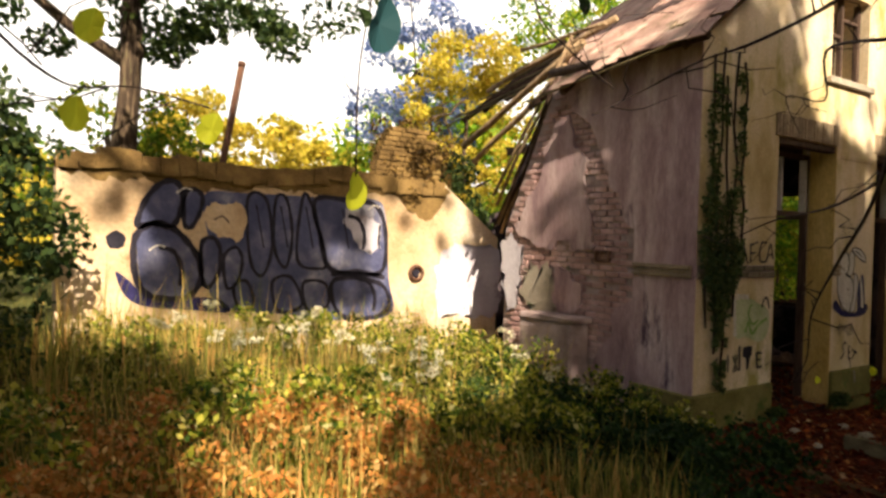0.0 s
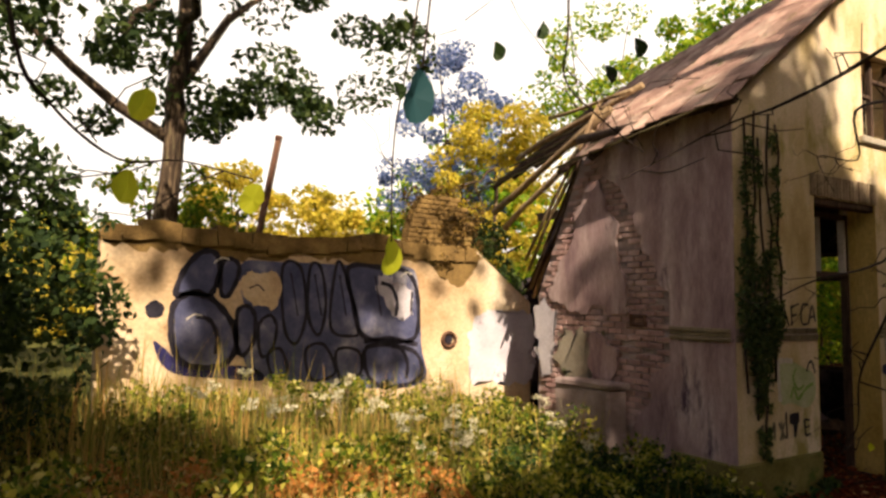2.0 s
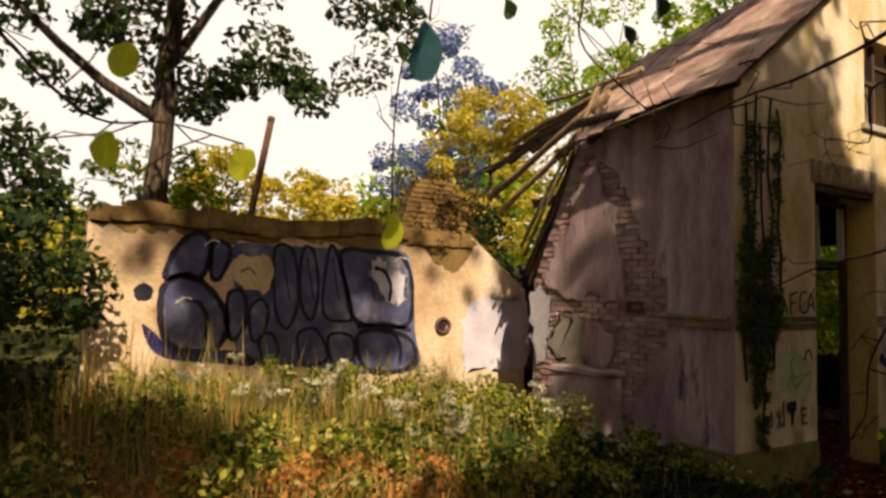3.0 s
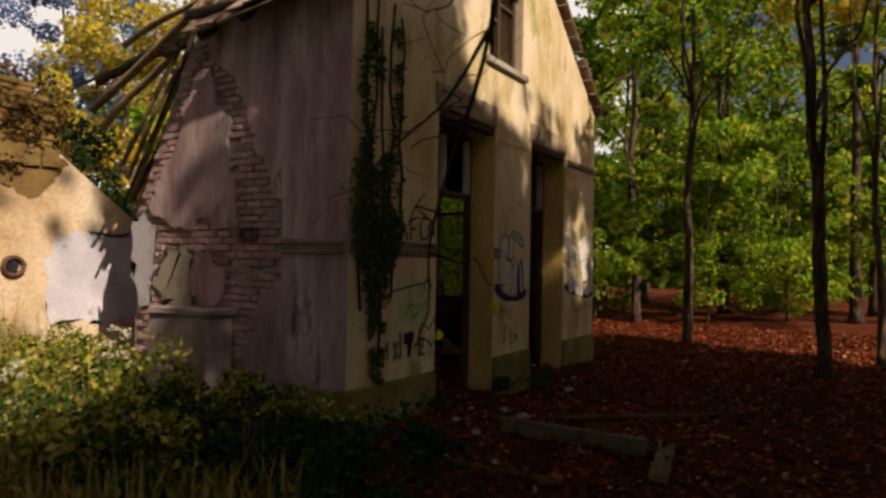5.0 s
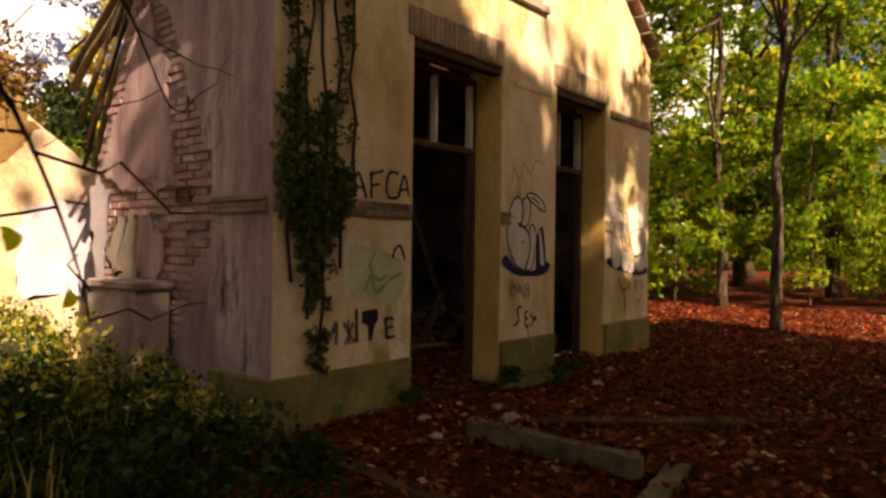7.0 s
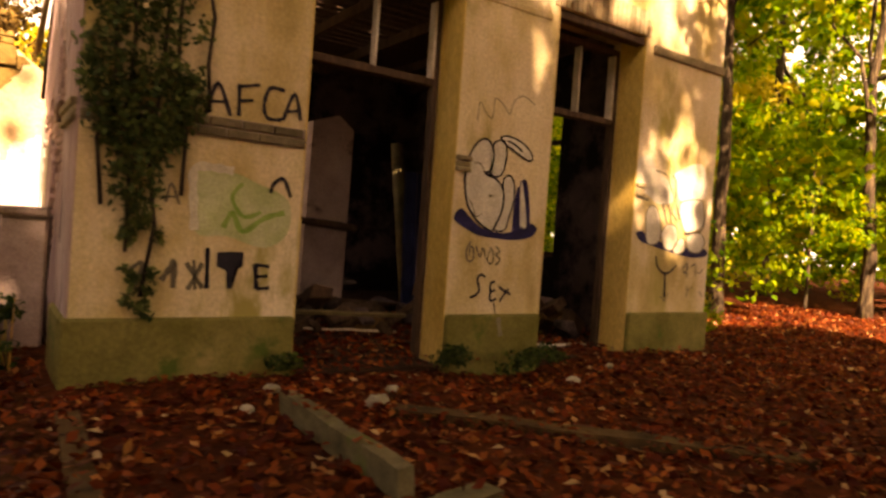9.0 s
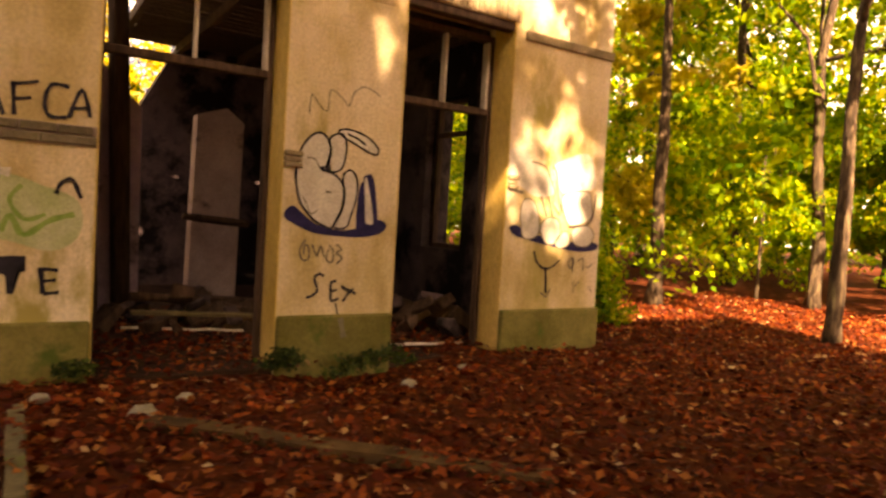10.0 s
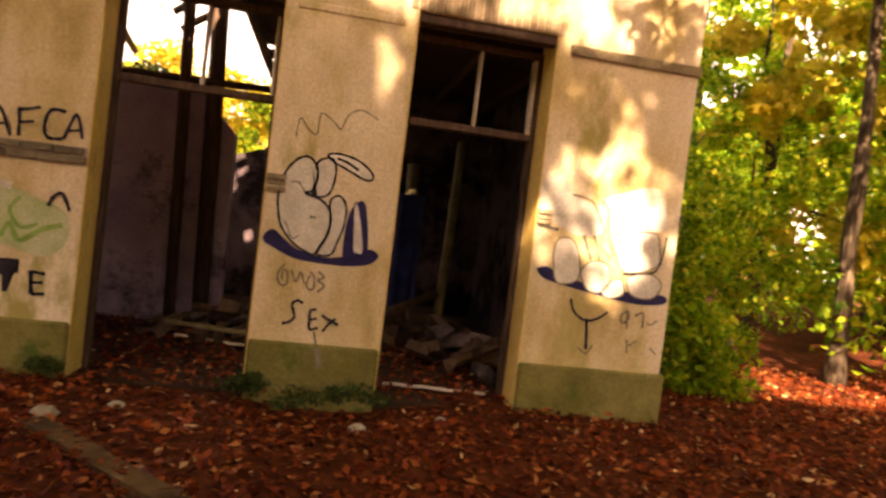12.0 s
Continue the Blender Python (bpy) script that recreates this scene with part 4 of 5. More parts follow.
stroke(ON_FRONT, [(0.35, 0.78), (0.42, 0.83), (0.41, 0.71), (0.36, 0.66), (0.44, 0.65)], 0.03, FADEINK, 0.009, False)
stroke(ON_FRONT, [(0.55, 0.71), (0.6, 0.79), (0.63, 0.84), (0.63, 0.66)], 0.04, FADEINK, 0.009, False)
stroke(ON_FRONT, [(0.71, 0.84), (0.83, 0.66)], 0.03, FADEINK, 0.009, False)
stroke(ON_FRONT, [(0.82, 0.84), (0.73, 0.65)], 0.03, FADEINK, 0.009, False)
stroke(ON_FRONT, [(0.76, 0.86), (0.78, 0.65)], 0.022, FADEINK, 0.009, False)
stroke(ON_FRONT, [(0.85, 0.95), (0.86, 0.66)], 0.03, INK, 0.009, False)
paint(ON_FRONT, [(0.92, 0.92), (1.01, 0.93), (1.11, 0.93), (1.11, 0.82), (1.05, 0.8), (1.04, 0.66), (1, 0.66), (0.99, 0.79), (0.92, 0.82)], INK, 0.005, True)
stroke(ON_FRONT, [(1.2, 0.85), (1.22, 0.66)], 0.034, INK, 0.009, False)
stroke(ON_FRONT, [(1.21, 0.84), (1.31, 0.83)], 0.026, INK, 0.009, False)
stroke(ON_FRONT, [(1.21, 0.75), (1.3, 0.76)], 0.024, INK, 0.009, False)
stroke(ON_FRONT, [(1.22, 0.66), (1.32, 0.67)], 0.026, INK, 0.009, False)
paint(ON_SIDE, [(2.92, 1.18), (2.9, 1.6), (2.95, 2.05), (3.28, 2.12), (3.29, 1.6), (3.28, 1.18)], WHITEWASH, 0.014, ragged=0.16)
paint(ON_SIDE, [(2.2, 1.15), (2.15, 1.45), (2.35, 1.75), (2.75, 1.7), (2.85, 1.3), (2.6, 1.12)], CONCRETE, 0.014, ragged=0.22)
stroke(ON_SIDE, [(3.18, 1.95), (3.17, 1.5)], 0.03, NAVY, 0.009, False)
stroke(ON_SIDE, [(3.2, 1.98), (3.05, 1.98)], 0.03, NAVY, 0.009, False)
stroke(ON_SIDE, [(3.05, 1.9), (3, 1.5)], 0.03, FADEINK, 0.009, False)
stroke(ON_SIDE, [(2.85, 1.7), (2.6, 1.6), (2.5, 1.35), (2.65, 1.2)], 0.04, FADEINK, 0.009, False)
paint(ON_SIDE, [(2.3, 1.14), (1.9, 1.22), (1.72, 1.4), (1.75, 1.5), (2, 1.34), (2.4, 1.22)], FADEINK, 0.006, ragged=0.06)
stroke(ON_SIDE, [(1.95, 1.78), (1.95, 1.45)], 0.06, FADEINK, 0.009, False)

for u in (-3.35, -3.0, -2.62, -2.05):
    stroke(ON_GARDEN, [(u, 2.5), (u + 0.06, 2.2), (u + 0.12, 1.9)], 0.022, INK, 0.0095, False)
for u, v in ((-4.6, 1.6), (-1.95, 2.1), (-1.75, 1.15)):
    stroke(ON_GARDEN, [(u, v + 0.3), (u + 0.18, v + 0.24), (u + 0.28, v + 0.02), (u + 0.26, v - 0.2)], 0.06, INK, 0.0095, False)
for u, v in ((-4.72, 1.85), (-4.4, 2.6), (-1.62, 2.5)):
    stroke(ON_GARDEN, [(u, v), (u + 0.1, v + 0.07), (u + 0.2, v + 0.05)], 0.02, OFFWHITE, 0.0098, False)


# whitewash patch; the sunlight on this end is put into its paleness
paint(ON_GARDEN, [(-0.3, 0.9), (-0.32, 1.6), (-0.1, 1.98), (0.5, 1.95), (0.95, 1.9), (0.95, 0.85), (0.3, 0.8)], WHITEWASH, 0.004, ragged=0.12)
# earthy stain along the top, with the upper wall's shade painted in
paint(ON_GARDEN, [(-5.7, 2.78), (-4.9, 2.74), (-4.3, 2.62), (-3.2, 2.72), (-2.2, 2.66), (-1.2, 2.72), (-0.7, 2.4), (-0.35, 2.5), (-0.3, 2.98), (-2.5, 2.93), (-4.5, 2.95), (-5.7, 2.95)], COPING, 0.003, ragged=0.12)

def patch(pts):
    """A crust of plaster still clinging to the brick."""
    bm = bmesh.new()
    line = rounded(pts, True, 9)
    rng = random.Random(int(pts[0][0] * 100))
    line = [q + Vector((0.13 * noise.noise((q.x * 4, q.y * 4, 1)) + rng.uniform(-0.022, 0.022), 0.13 * noise.noise((q.x * 4, q.y * 4, 7)) + rng.uniform(-0.022, 0.022))) for q in line]
    f = bm.faces.new([bm.verts.new((-0.017, q.x, q.y)) for q in line])
    r = bmesh.ops.extrude_face_region(bm, geom=[f])
    for v in r["geom"]:
        if isinstance(v, bmesh.types.BMVert):
            v.co.x = 0.03
    bmesh.ops.triangulate(bm, faces=bm.faces[:])
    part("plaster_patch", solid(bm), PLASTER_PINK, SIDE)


patch([(0.78, 2.3), (0.76, 3.2), (0.8, 4.3), (1.5, 4.32), (2.1, 4.3), (2.0, 3.9), (1.7, 3.6), (1.35, 3.2), (1.2, 2.7)])
patch([(0.78, 0.3), (0.76, 1.3), (1.05, 1.35), (1.2, 0.9), (1.5, 0.5), (1.3, 0.3)])
patch([(1.62, 1.95), (1.55, 2.5), (1.75, 3.1), (2.0, 3.75), (2.25, 3.7), (2.5, 3.15), (2.85, 2.6), (3.05, 2.3), (2.75, 2.1), (2.3, 2.0), (2.0, 2.15)])
patch([(1.8, 1.15), (1.7, 1.5), (1.95, 1.72), (2.2, 1.6), (2.15, 1.25)])

# ---- by the house ----
def vent():
    v = thing("wall_vent", 0.0, 1.36, 1.93, "small rusty air vent set in brick", "vent")
    bm = bmesh.new()
    for a, b, c, d in ((-0.13, 0.13, 0.05, 0.075), (-0.13, 0.13, -0.075, -0.05), (-0.13, -0.1, -0.05, 0.05), (0.1, 0.13, -0.05, 0.05)):
        box(bm, -0.02, 0.03, a, b, c, d, 0.004)
    part("frame", bm, IRON, v)
    for i in range(3):
        bm = bmesh.new()
        box(bm, -0.008, 0.025, -0.1, 0.1, -0.035 + i * 0.03, -0.02 + i * 0.03, 0.002)
        part("slat", bm, IRON, v)


vent()


def ledge():
    l = thing("concrete_ledge", -0.2, 2.0, 0.2, "broken pale concrete ledge against the side wall", "ledge")
    bm = bmesh.new()
    box(bm, -0.16, 0.19, -0.5, 0.5, -0.3, 0.86, 0.03, 0.03)
    part("block", bm, MORTAR, l)
    bm = bmesh.new()
    box(bm, -0.2, 0.19, -0.54, 0.46, 0.865, 0.95, 0.02, 0.02)
    part("capping", bm, MORTAR, l)


ledge()


def iron_pole():
    p = thing("iron_pole", -3.76, LOWY + 0.3, 2.9, "leaning rusty iron pole on the garden wall", "pole")
    bm = bmesh.new()
    tube(bm, [(-0.05, 0, -0.5), (0, 0, 0), (0.13, 0, 0.75), (0.27, 0.02, 1.55)], [0.045] * 4, 8)
    part("shaft", bm, IRON, p)
    bm = bmesh.new()
    tube(bm, [(0.265, 0.02, 1.53), (0.28, 0.02, 1.6)], [0.055, 0.05], 8)
    part("cap", bm, IRON, p)


iron_pole()


def ring_hole():
    h = thing("iron_ring", -0.74, LOWY - 0.01, 1.53, "dark iron ring fixed in the garden wall", "ring")
    bm = bmesh.new()
    pts = [(0.12 * math.cos(a), -0.02, 0.11 * math.sin(a)) for a in np.linspace(0, 2 * math.pi, 15)]
    tube(bm, pts, [0.03] * 15, 6, cap=False)
    part("ring", bm, IRON, h)
    # black disc painted in for the dark of the hole behind the ring
    bm = bmesh.new()
    tube(bm, [(0, 0.02, 0), (0, -0.015, 0)], [0.07, 0.07], 10)
    part("hole_dark", bm, INK, h)
    h2 = thing("wall_socket_hole", -5.1, LOWY - 0.004, 1.98, "hole in the garden wall, its dark inside a black disc", "hole")
    # black disc on the unbroken wall gives the hole's shade
    bm = bmesh.new()
    tube(bm, [(0, 0.02, 0), (0, -0.006, 0)], [0.13, 0.11], 9)
    part("hole", bm, INK, h2)


ring_hole()


def wall_stub():
    s = thing("brick_stub", -0.8, LOWY + 0.2, 2.9, "ruined brick stub overgrown with brown creeper", "masonry")
    rng = random.Random(2)
    b0 = bmesh.new()
    box(b0, -0.115, 0.115, -0.06, 0.06, -0.035, 0.035, 0.008)
    first = part("brick", b0, COPING, s)
    n = 0
    for row in range(12):
        half = 0.55 * math.sqrt(max(0.05, 1 - (row / 12.5) ** 2))
        x = -half
        while x < half:
            for y in (-0.08, 0.06):
                o = first if n == 0 else first.copy()
                if n:
                    scene.collection.objects.link(o)
                o.matrix_basis = pose(x, y + rng.uniform(-0.02, 0.02), 0.04 + row * 0.078, 0, 0, rng.uniform(-6, 6))
                n += 1
            x += 0.24
    c = clumps([(rng.uniform(-0.6, 0.75), -0.16 + rng.uniform(-0.05, 0.2), rng.uniform(-0.25, 1.05), 0.22, 0.13, 0.18) for _ in range(34)], 110, np.random.default_rng(3))
    leaves("creeper", c, 0.065, CREEPER, s, 5)


wall_stub()


def plank(name, a, b, width, thick, material, label, z=None, roll=0, category="plank"):
    a, b = Vector((*a, 0)), Vector((*b, 0))
    mid = (a + b) / 2
    z = ground_z(mid.x, mid.y) + 0.01 if z is None else z
    p = thing(name, mid.x, mid.y, z + thick / 2, label, category, "fallen timbers", math.degrees(math.atan2(b.y - a.y, b.x - a.x)))
    p.rotation_euler.x += radians(roll)
    half = (b - a).length / 2
    bm = bmesh.new()
    n = 8
    rng = random.Random(int(half * 1000))
    rings = []
    for i in range(n + 1):
        x = -half + 2 * half * i / n
        dy, dz = rng.uniform(-0.006, 0.006), rng.uniform(-0.006, 0.006)
        rings.append([bm.verts.new((x, dy + sy * width / 2, dz + sz * thick / 2)) for sy, sz in ((-1, -1), (1, -1), (1, 1), (-1, 1))])
    for r0, r1 in zip(rings, rings[1:]):
        for k in range(4):
            bm.faces.new((r0[k], r0[(k + 1) % 4], r1[(k + 1) % 4], r1[k]))
    bm.faces.new(rings[0])
    bm.faces.new(rings[-1][::-1])
    bmesh.ops.bevel(bm, geom=[e for e in bm.edges if e.calc_face_angle(0) > 1], offset=0.008, segments=1, affect="EDGES")
    part("timber", solid(bm), material, p)


plank("plank", (1.07, -1.1), (1.06, -2.5), 0.08, 0.15, WOOD_GREY, "pale greenish plank lying on fallen leaves", roll=6)
plank("beam", (1.75, -1.2), (3.5, -3.0), 0.16, 0.12, WOOD_BROWN, "long half-buried weathered beam in the leaves", z=-0.075)
plank("plank", (-0.04, -0.7), (-0.1, -2.2), 0.12, 0.04, WOOD_BROWN, "grey plank lying beside the brambles")
plank("plank", (1.45, -2.6), (0.5, -2.75), 0.14, 0.07, WOOD_GREY, "short weathered plank lying on fallen leaves")
plank("lath", (2.0, 1.9), (3.3, 1.4), 0.035, 0.022, WOOD_PALE, "thin pale lath lying on the floor inside", z=SILL + 0.06)
plank("lath", (4.2, 0.5), (5.2, 0.4), 0.035, 0.022, WOOD_PALE, "thin pale lath lying across the threshold", z=SILL + 0.03)
plank("lath", (2.0, 1.3), (3.1, 0.9), 0.045, 0.03, WOOD_GREY, "grey lath on the debris floor", z=0.3, roll=20)


def stone(x, y, r, material, label):
    s = thing("rubble_stone", x, y, ground_z(x, y), label, "stone", "rubble stones")
    bm = bmesh.new()
    bmesh.ops.create_icosphere(bm, subdivisions=2, radius=r)
    for v in bm.verts:
        v.co *= 1 + 0.35 * noise.noise(v.co * (1.4 / r) + Vector((x, y, 0)))
        v.co.z = v.co.z * 0.6 + r * 0.35
    part("rock", bm, material, s)


for x, y, r in ((1.75, -1.0, 0.09), (2.1, -0.6, 0.06), (3.9, -0.7, 0.07), (0.9, -0.9, 0.05), (4.6, -0.5, 0.05), (1.2, -0.5, 0.06), (2.6, -1.9, 0.04)):
    stone(x, y, r, CONCRETE, "pale lump of rubble among fallen leaves")


# inside: leaning posts, fallen timbers, heap of rubble
def timber(name, a, b, r, material, label):
    t = thing(name, *a, label, "timber", "loose timbers")
    bm = bmesh.new()
    d = Vector(b) - Vector(a)
    tube(bm, [(0, 0, 0), d * 0.5 + Vector((0.01, 0, 0)), d], [r, r, r * 0.95], 4)
    part("timber", bm, material, t)


timber("post", (1.78, 2.6, 0.02), (1.56, 2.7, 4.9), 0.07, WOOD_DARK, "dark leaning timber post inside the ruin")
timber("post", (2.1, 2.78, 0.02), (1.88, 2.85, 5.2), 0.1, WOOD_DARK, "dark thick timber post inside the ruin")
timber("cross_beam", (0.42, 2.75, 3.0), (2.9, 2.75, 3.05), 0.045, WOOD_DARK, "dark horizontal beam between the posts")
timber("leaning_board", (5.0, 2.4, 0.02), (5.35, 3.9, 2.9), 0.06, WOOD_GREY, "grey board leaning inside the ruin")
timber("leaning_board", (4.75, 3.6, 0.02), (4.7, 4.1, 2.5), 0.09, WOOD_GREY, "grey board leaning inside the ruin")
timber("wall_rail", (2.8, 3.13, 1.22), (3.62, 3.13, 1.16), 0.05, WOOD_DARK, "dark rail nailed across the inner partition")
timber("fallen_joist", (2.1, 2.2, 0.35), (4.4, 3.0, 0.12), 0.06, WOOD_DARK, "dark joist lying on the rubble")
timber("fallen_joist", (3.2, 1.5, 0.1), (5.0, 2.6, 0.75), 0.06, WOOD_DARK, "dark joist lying on the rubble")
blue = thing("tarpaulin", 4.55, 3.0, 0.02, "dark blue plastic sheet hanging inside", "sheet")
bm = bmesh.new()
cols = []
for i in range(9):
    cols.append([bm.verts.new((i * 0.06 - 0.24, 0.04 * math.sin(i * 1.9) + 0.02 * j, j * 0.28 + 0.02)) for j in range(8)])
for c0, c1 in zip(cols, cols[1:]):
    for j in range(7):
        bm.faces.new((c0[j], c1[j], c1[j + 1], c0[j + 1]))
bmesh.ops.solidify(bm, geom=bm.faces[:], thickness=0.004)
part("sheet", bm, mat("blue_plastic_sheet", [(0.3, (0.03, 0.04, 0.14)), (0.7, (0.07, 0.09, 0.26))], 3, 40, rough=0.4), blue)


def heap(x, y, n, spread, seed):
    rng = random.Random(seed)
    h = thing("rubble_heap", x, y, 0.02, "heap of broken plaster, brick and boards", "rubble")
    for i in range(n):
        a, d = rng.uniform(0, 6.28), spread * rng.random() ** 0.7
        s = rng.uniform(0.08, 0.22)
        bm = bmesh.new()
        box(bm, -s, s, -s * rng.uniform(0.4, 0.9), s * 0.6, -s * 0.3, s * 0.35, 0.012, 0.03)
        o = part("chunk", bm, rng.choice((WOOD_DARK, WOOD_DARK, WOOD_BROWN, INNER)), h)
        o.matrix_basis = pose(math.cos(a) * d, math.sin(a) * d, 0.06 + 0.45 * (1 - d / spread) * rng.random(), rng.uniform(-40, 40), rng.uniform(-40, 40), rng.uniform(0, 180))


heap(2.6, 2.2, 34, 1.0, 1)
heap(4.9, 2.6, 40, 1.1, 2)
heap(5.4, 1.3, 14, 0.5, 3)


# ---- trees and plants ----
def tree(name, x, y, height, r, blobs, material, per, size, label, seed, lean=(0, 0), group="", trunk_to=0.75, limbs=6, shell=0.35):
    rng = random.Random(seed)
    t = thing(name, x, y, ground_z(x, y) - 0.05, label, "tree", group)
    top = Vector((lean[0], lean[1], height * trunk_to))
    line = crooked((0, 0, 0), top, 7, 0.05 * height / 8, rng)
    bm = bmesh.new()
    line2 = [line[i // 3].lerp(line[min(i // 3 + 1, 7)], (i % 3) / 3) + Vector((rng.uniform(-0.1, 0.1), rng.uniform(-0.1, 0.1), 0)) * r * (i > 0) for i in range(22)]
    tube(bm, line2, [r * (1.4 if i == 0 else 1 - 0.028 * i) * rng.uniform(0.93, 1.09) for i in range(22)], 10)
    trunk = part("trunk", bm, BARK, t)
    for i in range(min(limbs, len(blobs))):
        b = blobs[(i * 7) % len(blobs)]
        k = rng.randint(3, 7)
        bm = bmesh.new()
        tube(bm, crooked(line[k], (b[0], b[1], b[2]), 5, 0.15, rng), [r * 0.42 * (1 - 0.15 * j) for j in range(6)], 6)
        part("limb", bm, BARK, trunk)
    leaves("crown", clumps(blobs, per, np.random.default_rng(seed), shell), size, material, t, seed)
    return t


def crown(rng, n, cx, cy, z0, z1, rad, s0, s1):
    out = []
    for _ in range(n):
        a, d, f = rng.uniform(0, 6.28), rad * math.sqrt(rng.random()), rng.random()
        d *= 0.45 + 0.75 * math.sin(math.pi * min(1, f * 0.9 + 0.1))
        s = rng.uniform(s0, s1)
        out.append((cx + math.cos(a) * d, cy + math.sin(a) * d, z0 + (z1 - z0) * f, s, s, s * 0.7))
    return out


R = random.Random(11)
# beyond the garden wall
tree("oak_tree", -4.83, 6.6, 9.0, 0.24, crown(R, 90, 0.1, 0, 4.5, 9.0, 3.7, 0.35, 0.8), LEAF_DARK, 170, 0.15, "dark-leaved tree behind the garden wall", 21, (0.3, 0.2))
tree("birch_tree", 0.9, 14.5, 6.6, 0.12, crown(R, 40, 0, 0, 2.0, 5.2, 1.9, 0.3, 0.7), LEAF_YELLOW, 150, 0.17, "sunlit yellow-leaved small tree", 22)
tree("birch_tree", -1.4, 15.5, 6.0, 0.12, crown(R, 36, 0, 0, 2.0, 5.6, 1.9, 0.3, 0.7), LEAF_YELLOW, 150, 0.17, "sunlit yellow-leaved small tree", 23)
tree("birch_tree", 4.6, 10.8, 8.0, 0.12, crown(R, 44, 0, 0, 3.2, 7.6, 1.8, 0.3, 0.7), LEAF_YELLOW, 160, 0.15, "sunlit yellow-leaved small tree", 24)
tree("willow_tree", 5.0, 14.0, 10.0, 0.16, crown(R, 64, 0, 0, 4.0, 10.6, 1.9, 0.3, 0.7), LEAF_HAZE, 160, 0.14, "tree against the sky, haze put into its blue-grey leaves", 25)
tree("ash_tree", 2.6, 11.5, 6.5, 0.14, crown(R, 30, 0, 0, 2.0, 4.7, 1.5, 0.3, 0.6), LEAF_GREEN, 150, 0.15, "dark green tree behind the ruin", 26)
tree("hawthorn", -4.2, 12.5, 5.0, 0.1, crown(R, 34, 0, 0, 1.5, 4.6, 2.2, 0.3, 0.7), LEAF_GREEN, 130, 0.15, "green bush behind the garden wall", 27)
tree("hawthorn", -8.8, 9.5, 6.0, 0.12, crown(R, 44, 0, 0, 1.0, 5.0, 2.6, 0.4, 0.8), LEAF_DARK, 170, 0.16, "dark hedge tree beside the garden wall", 28)
tree("elder_bush", -7.1, 2.9, 3.4, 0.07, crown(R, 70, 0, 0, 0.3, 3.0, 1.3, 0.22, 0.5), LEAF_DARK, 170, 0.09, "dense green elder bush at the wall's end", 29)
tree("elder_bush", -8.8, 1.2, 3.6, 0.07, crown(R, 50, 0, 0, 0.3, 3.2, 1.4, 0.25, 0.5), LEAF_DARK, 160, 0.1, "dense green elder bush among the weeds", 30)
tree("elder_bush", 0.55, 5.6, 3.3, 0.06, crown(R, 26, 0, 0, 1.2, 3.6, 0.7, 0.2, 0.4), LEAF_DARK, 130, 0.09, "dark bush between garden wall and ruin", 31)

# canopy behind the walker: unseen tall beeches added, their gaps placed to shape the sunlight
RUN, RISE = SUN.x / SUN.y, SUN.z / -SUN.y


def gap(u, v):
    """Where the crowns leave the sun a way through, named by where its ray meets the plane of the house front."""
    if 2.25 < u < 7.3 and max(3.6, 3.8 - 0.12 * (u - 2.3)) < v < 7.3:
        return True
    if -0.6 < u < 3.2 and 4.9 + 0.77 * max(u, 0) < v < 7.3:
        return True
    if math.hypot((u - 6.1) / 0.78, (v - 1.9) / 0.66) < 1 or math.hypot(u - 3.85, v - 3.05) < 0.24:
        return True
    if (-5.0 if v < 3.2 else -7.0) < u < -0.9 and max(-1.1, 0.93 * (u + 3.4)) < v < (4.2 if u < -2.7 else 4.8):
        return True
    if -2.7 < u < -0.2 and 4.3 < v < 6.7 or -7.4 < u < -6.2 and 5.3 < v < 7.2:
        return True
    return False


def canopy():
    rng = random.Random(41)
    trunks = [(-10.0, -11.5), (-6.8, -11.0), (-3.9, -10.4), (-1.2, -10.8), (1.4, -10.3), (4.2, -10.8), (7.0, -10.4)]
    share = [[] for _ in trunks]
    def hang(u, v, s):
        y = rng.uniform(-12.4, -8.6)
        x, z = u + RUN * y, v - RISE * y
        if z > 1.6:
            i = min(range(7), key=lambda k: abs(trunks[k][0] - x))
            share[i].append((x - trunks[i][0], y - trunks[i][1], z, s, s, s * 0.8))
    for k in range(2900):
        u, v, s = rng.uniform(-11.5, 10.2), rng.uniform(-5.5, 7.2), rng.uniform(0.55, 0.95)
        if k > 1500:
            s = rng.uniform(0.22, 0.34)
        if k > 2700:
            u, v, s = rng.uniform(1.8, 3.8), rng.uniform(7.6, 11.0), rng.uniform(0.5, 0.8)
        if u > 8.3 and v > 0.5:
            continue
        if not any(gap(u + a * s * 0.9, v + b * s * 0.9) for a, b in ((0, 0), (1, 0), (-1, 0), (0, 1), (0, -1), (0.7, 0.7), (-0.7, 0.7), (0.7, -0.7), (-0.7, -0.7))):
            hang(u, v, s)
    for _ in range(900):
        u, v, s = rng.uniform(2.0, 7.4), rng.uniform(0.8, 4.0), rng.uniform(0.2, 0.3)
        if not any(gap(u + a * s * 0.7, v + b * s * 0.7) for a, b in ((0, 0), (1, 0), (-1, 0), (0, 1), (0, -1))):
            hang(u, v, s)
    for u0, u1, v0, v1, n in ((5.3, 6.9, 1.2, 2.6, 22), (2.3, 7.0, 3.3, 4.1, 22), (-6.6, -1.4, -0.8, 4.6, 30), (-7.3, -6.2, 5.3, 7.1, 12), (-2.7, -0.3, 5.4, 6.6, 10), (-6.1, -2.8, 4.7, 7.0, 30)):
        for _ in range(n):
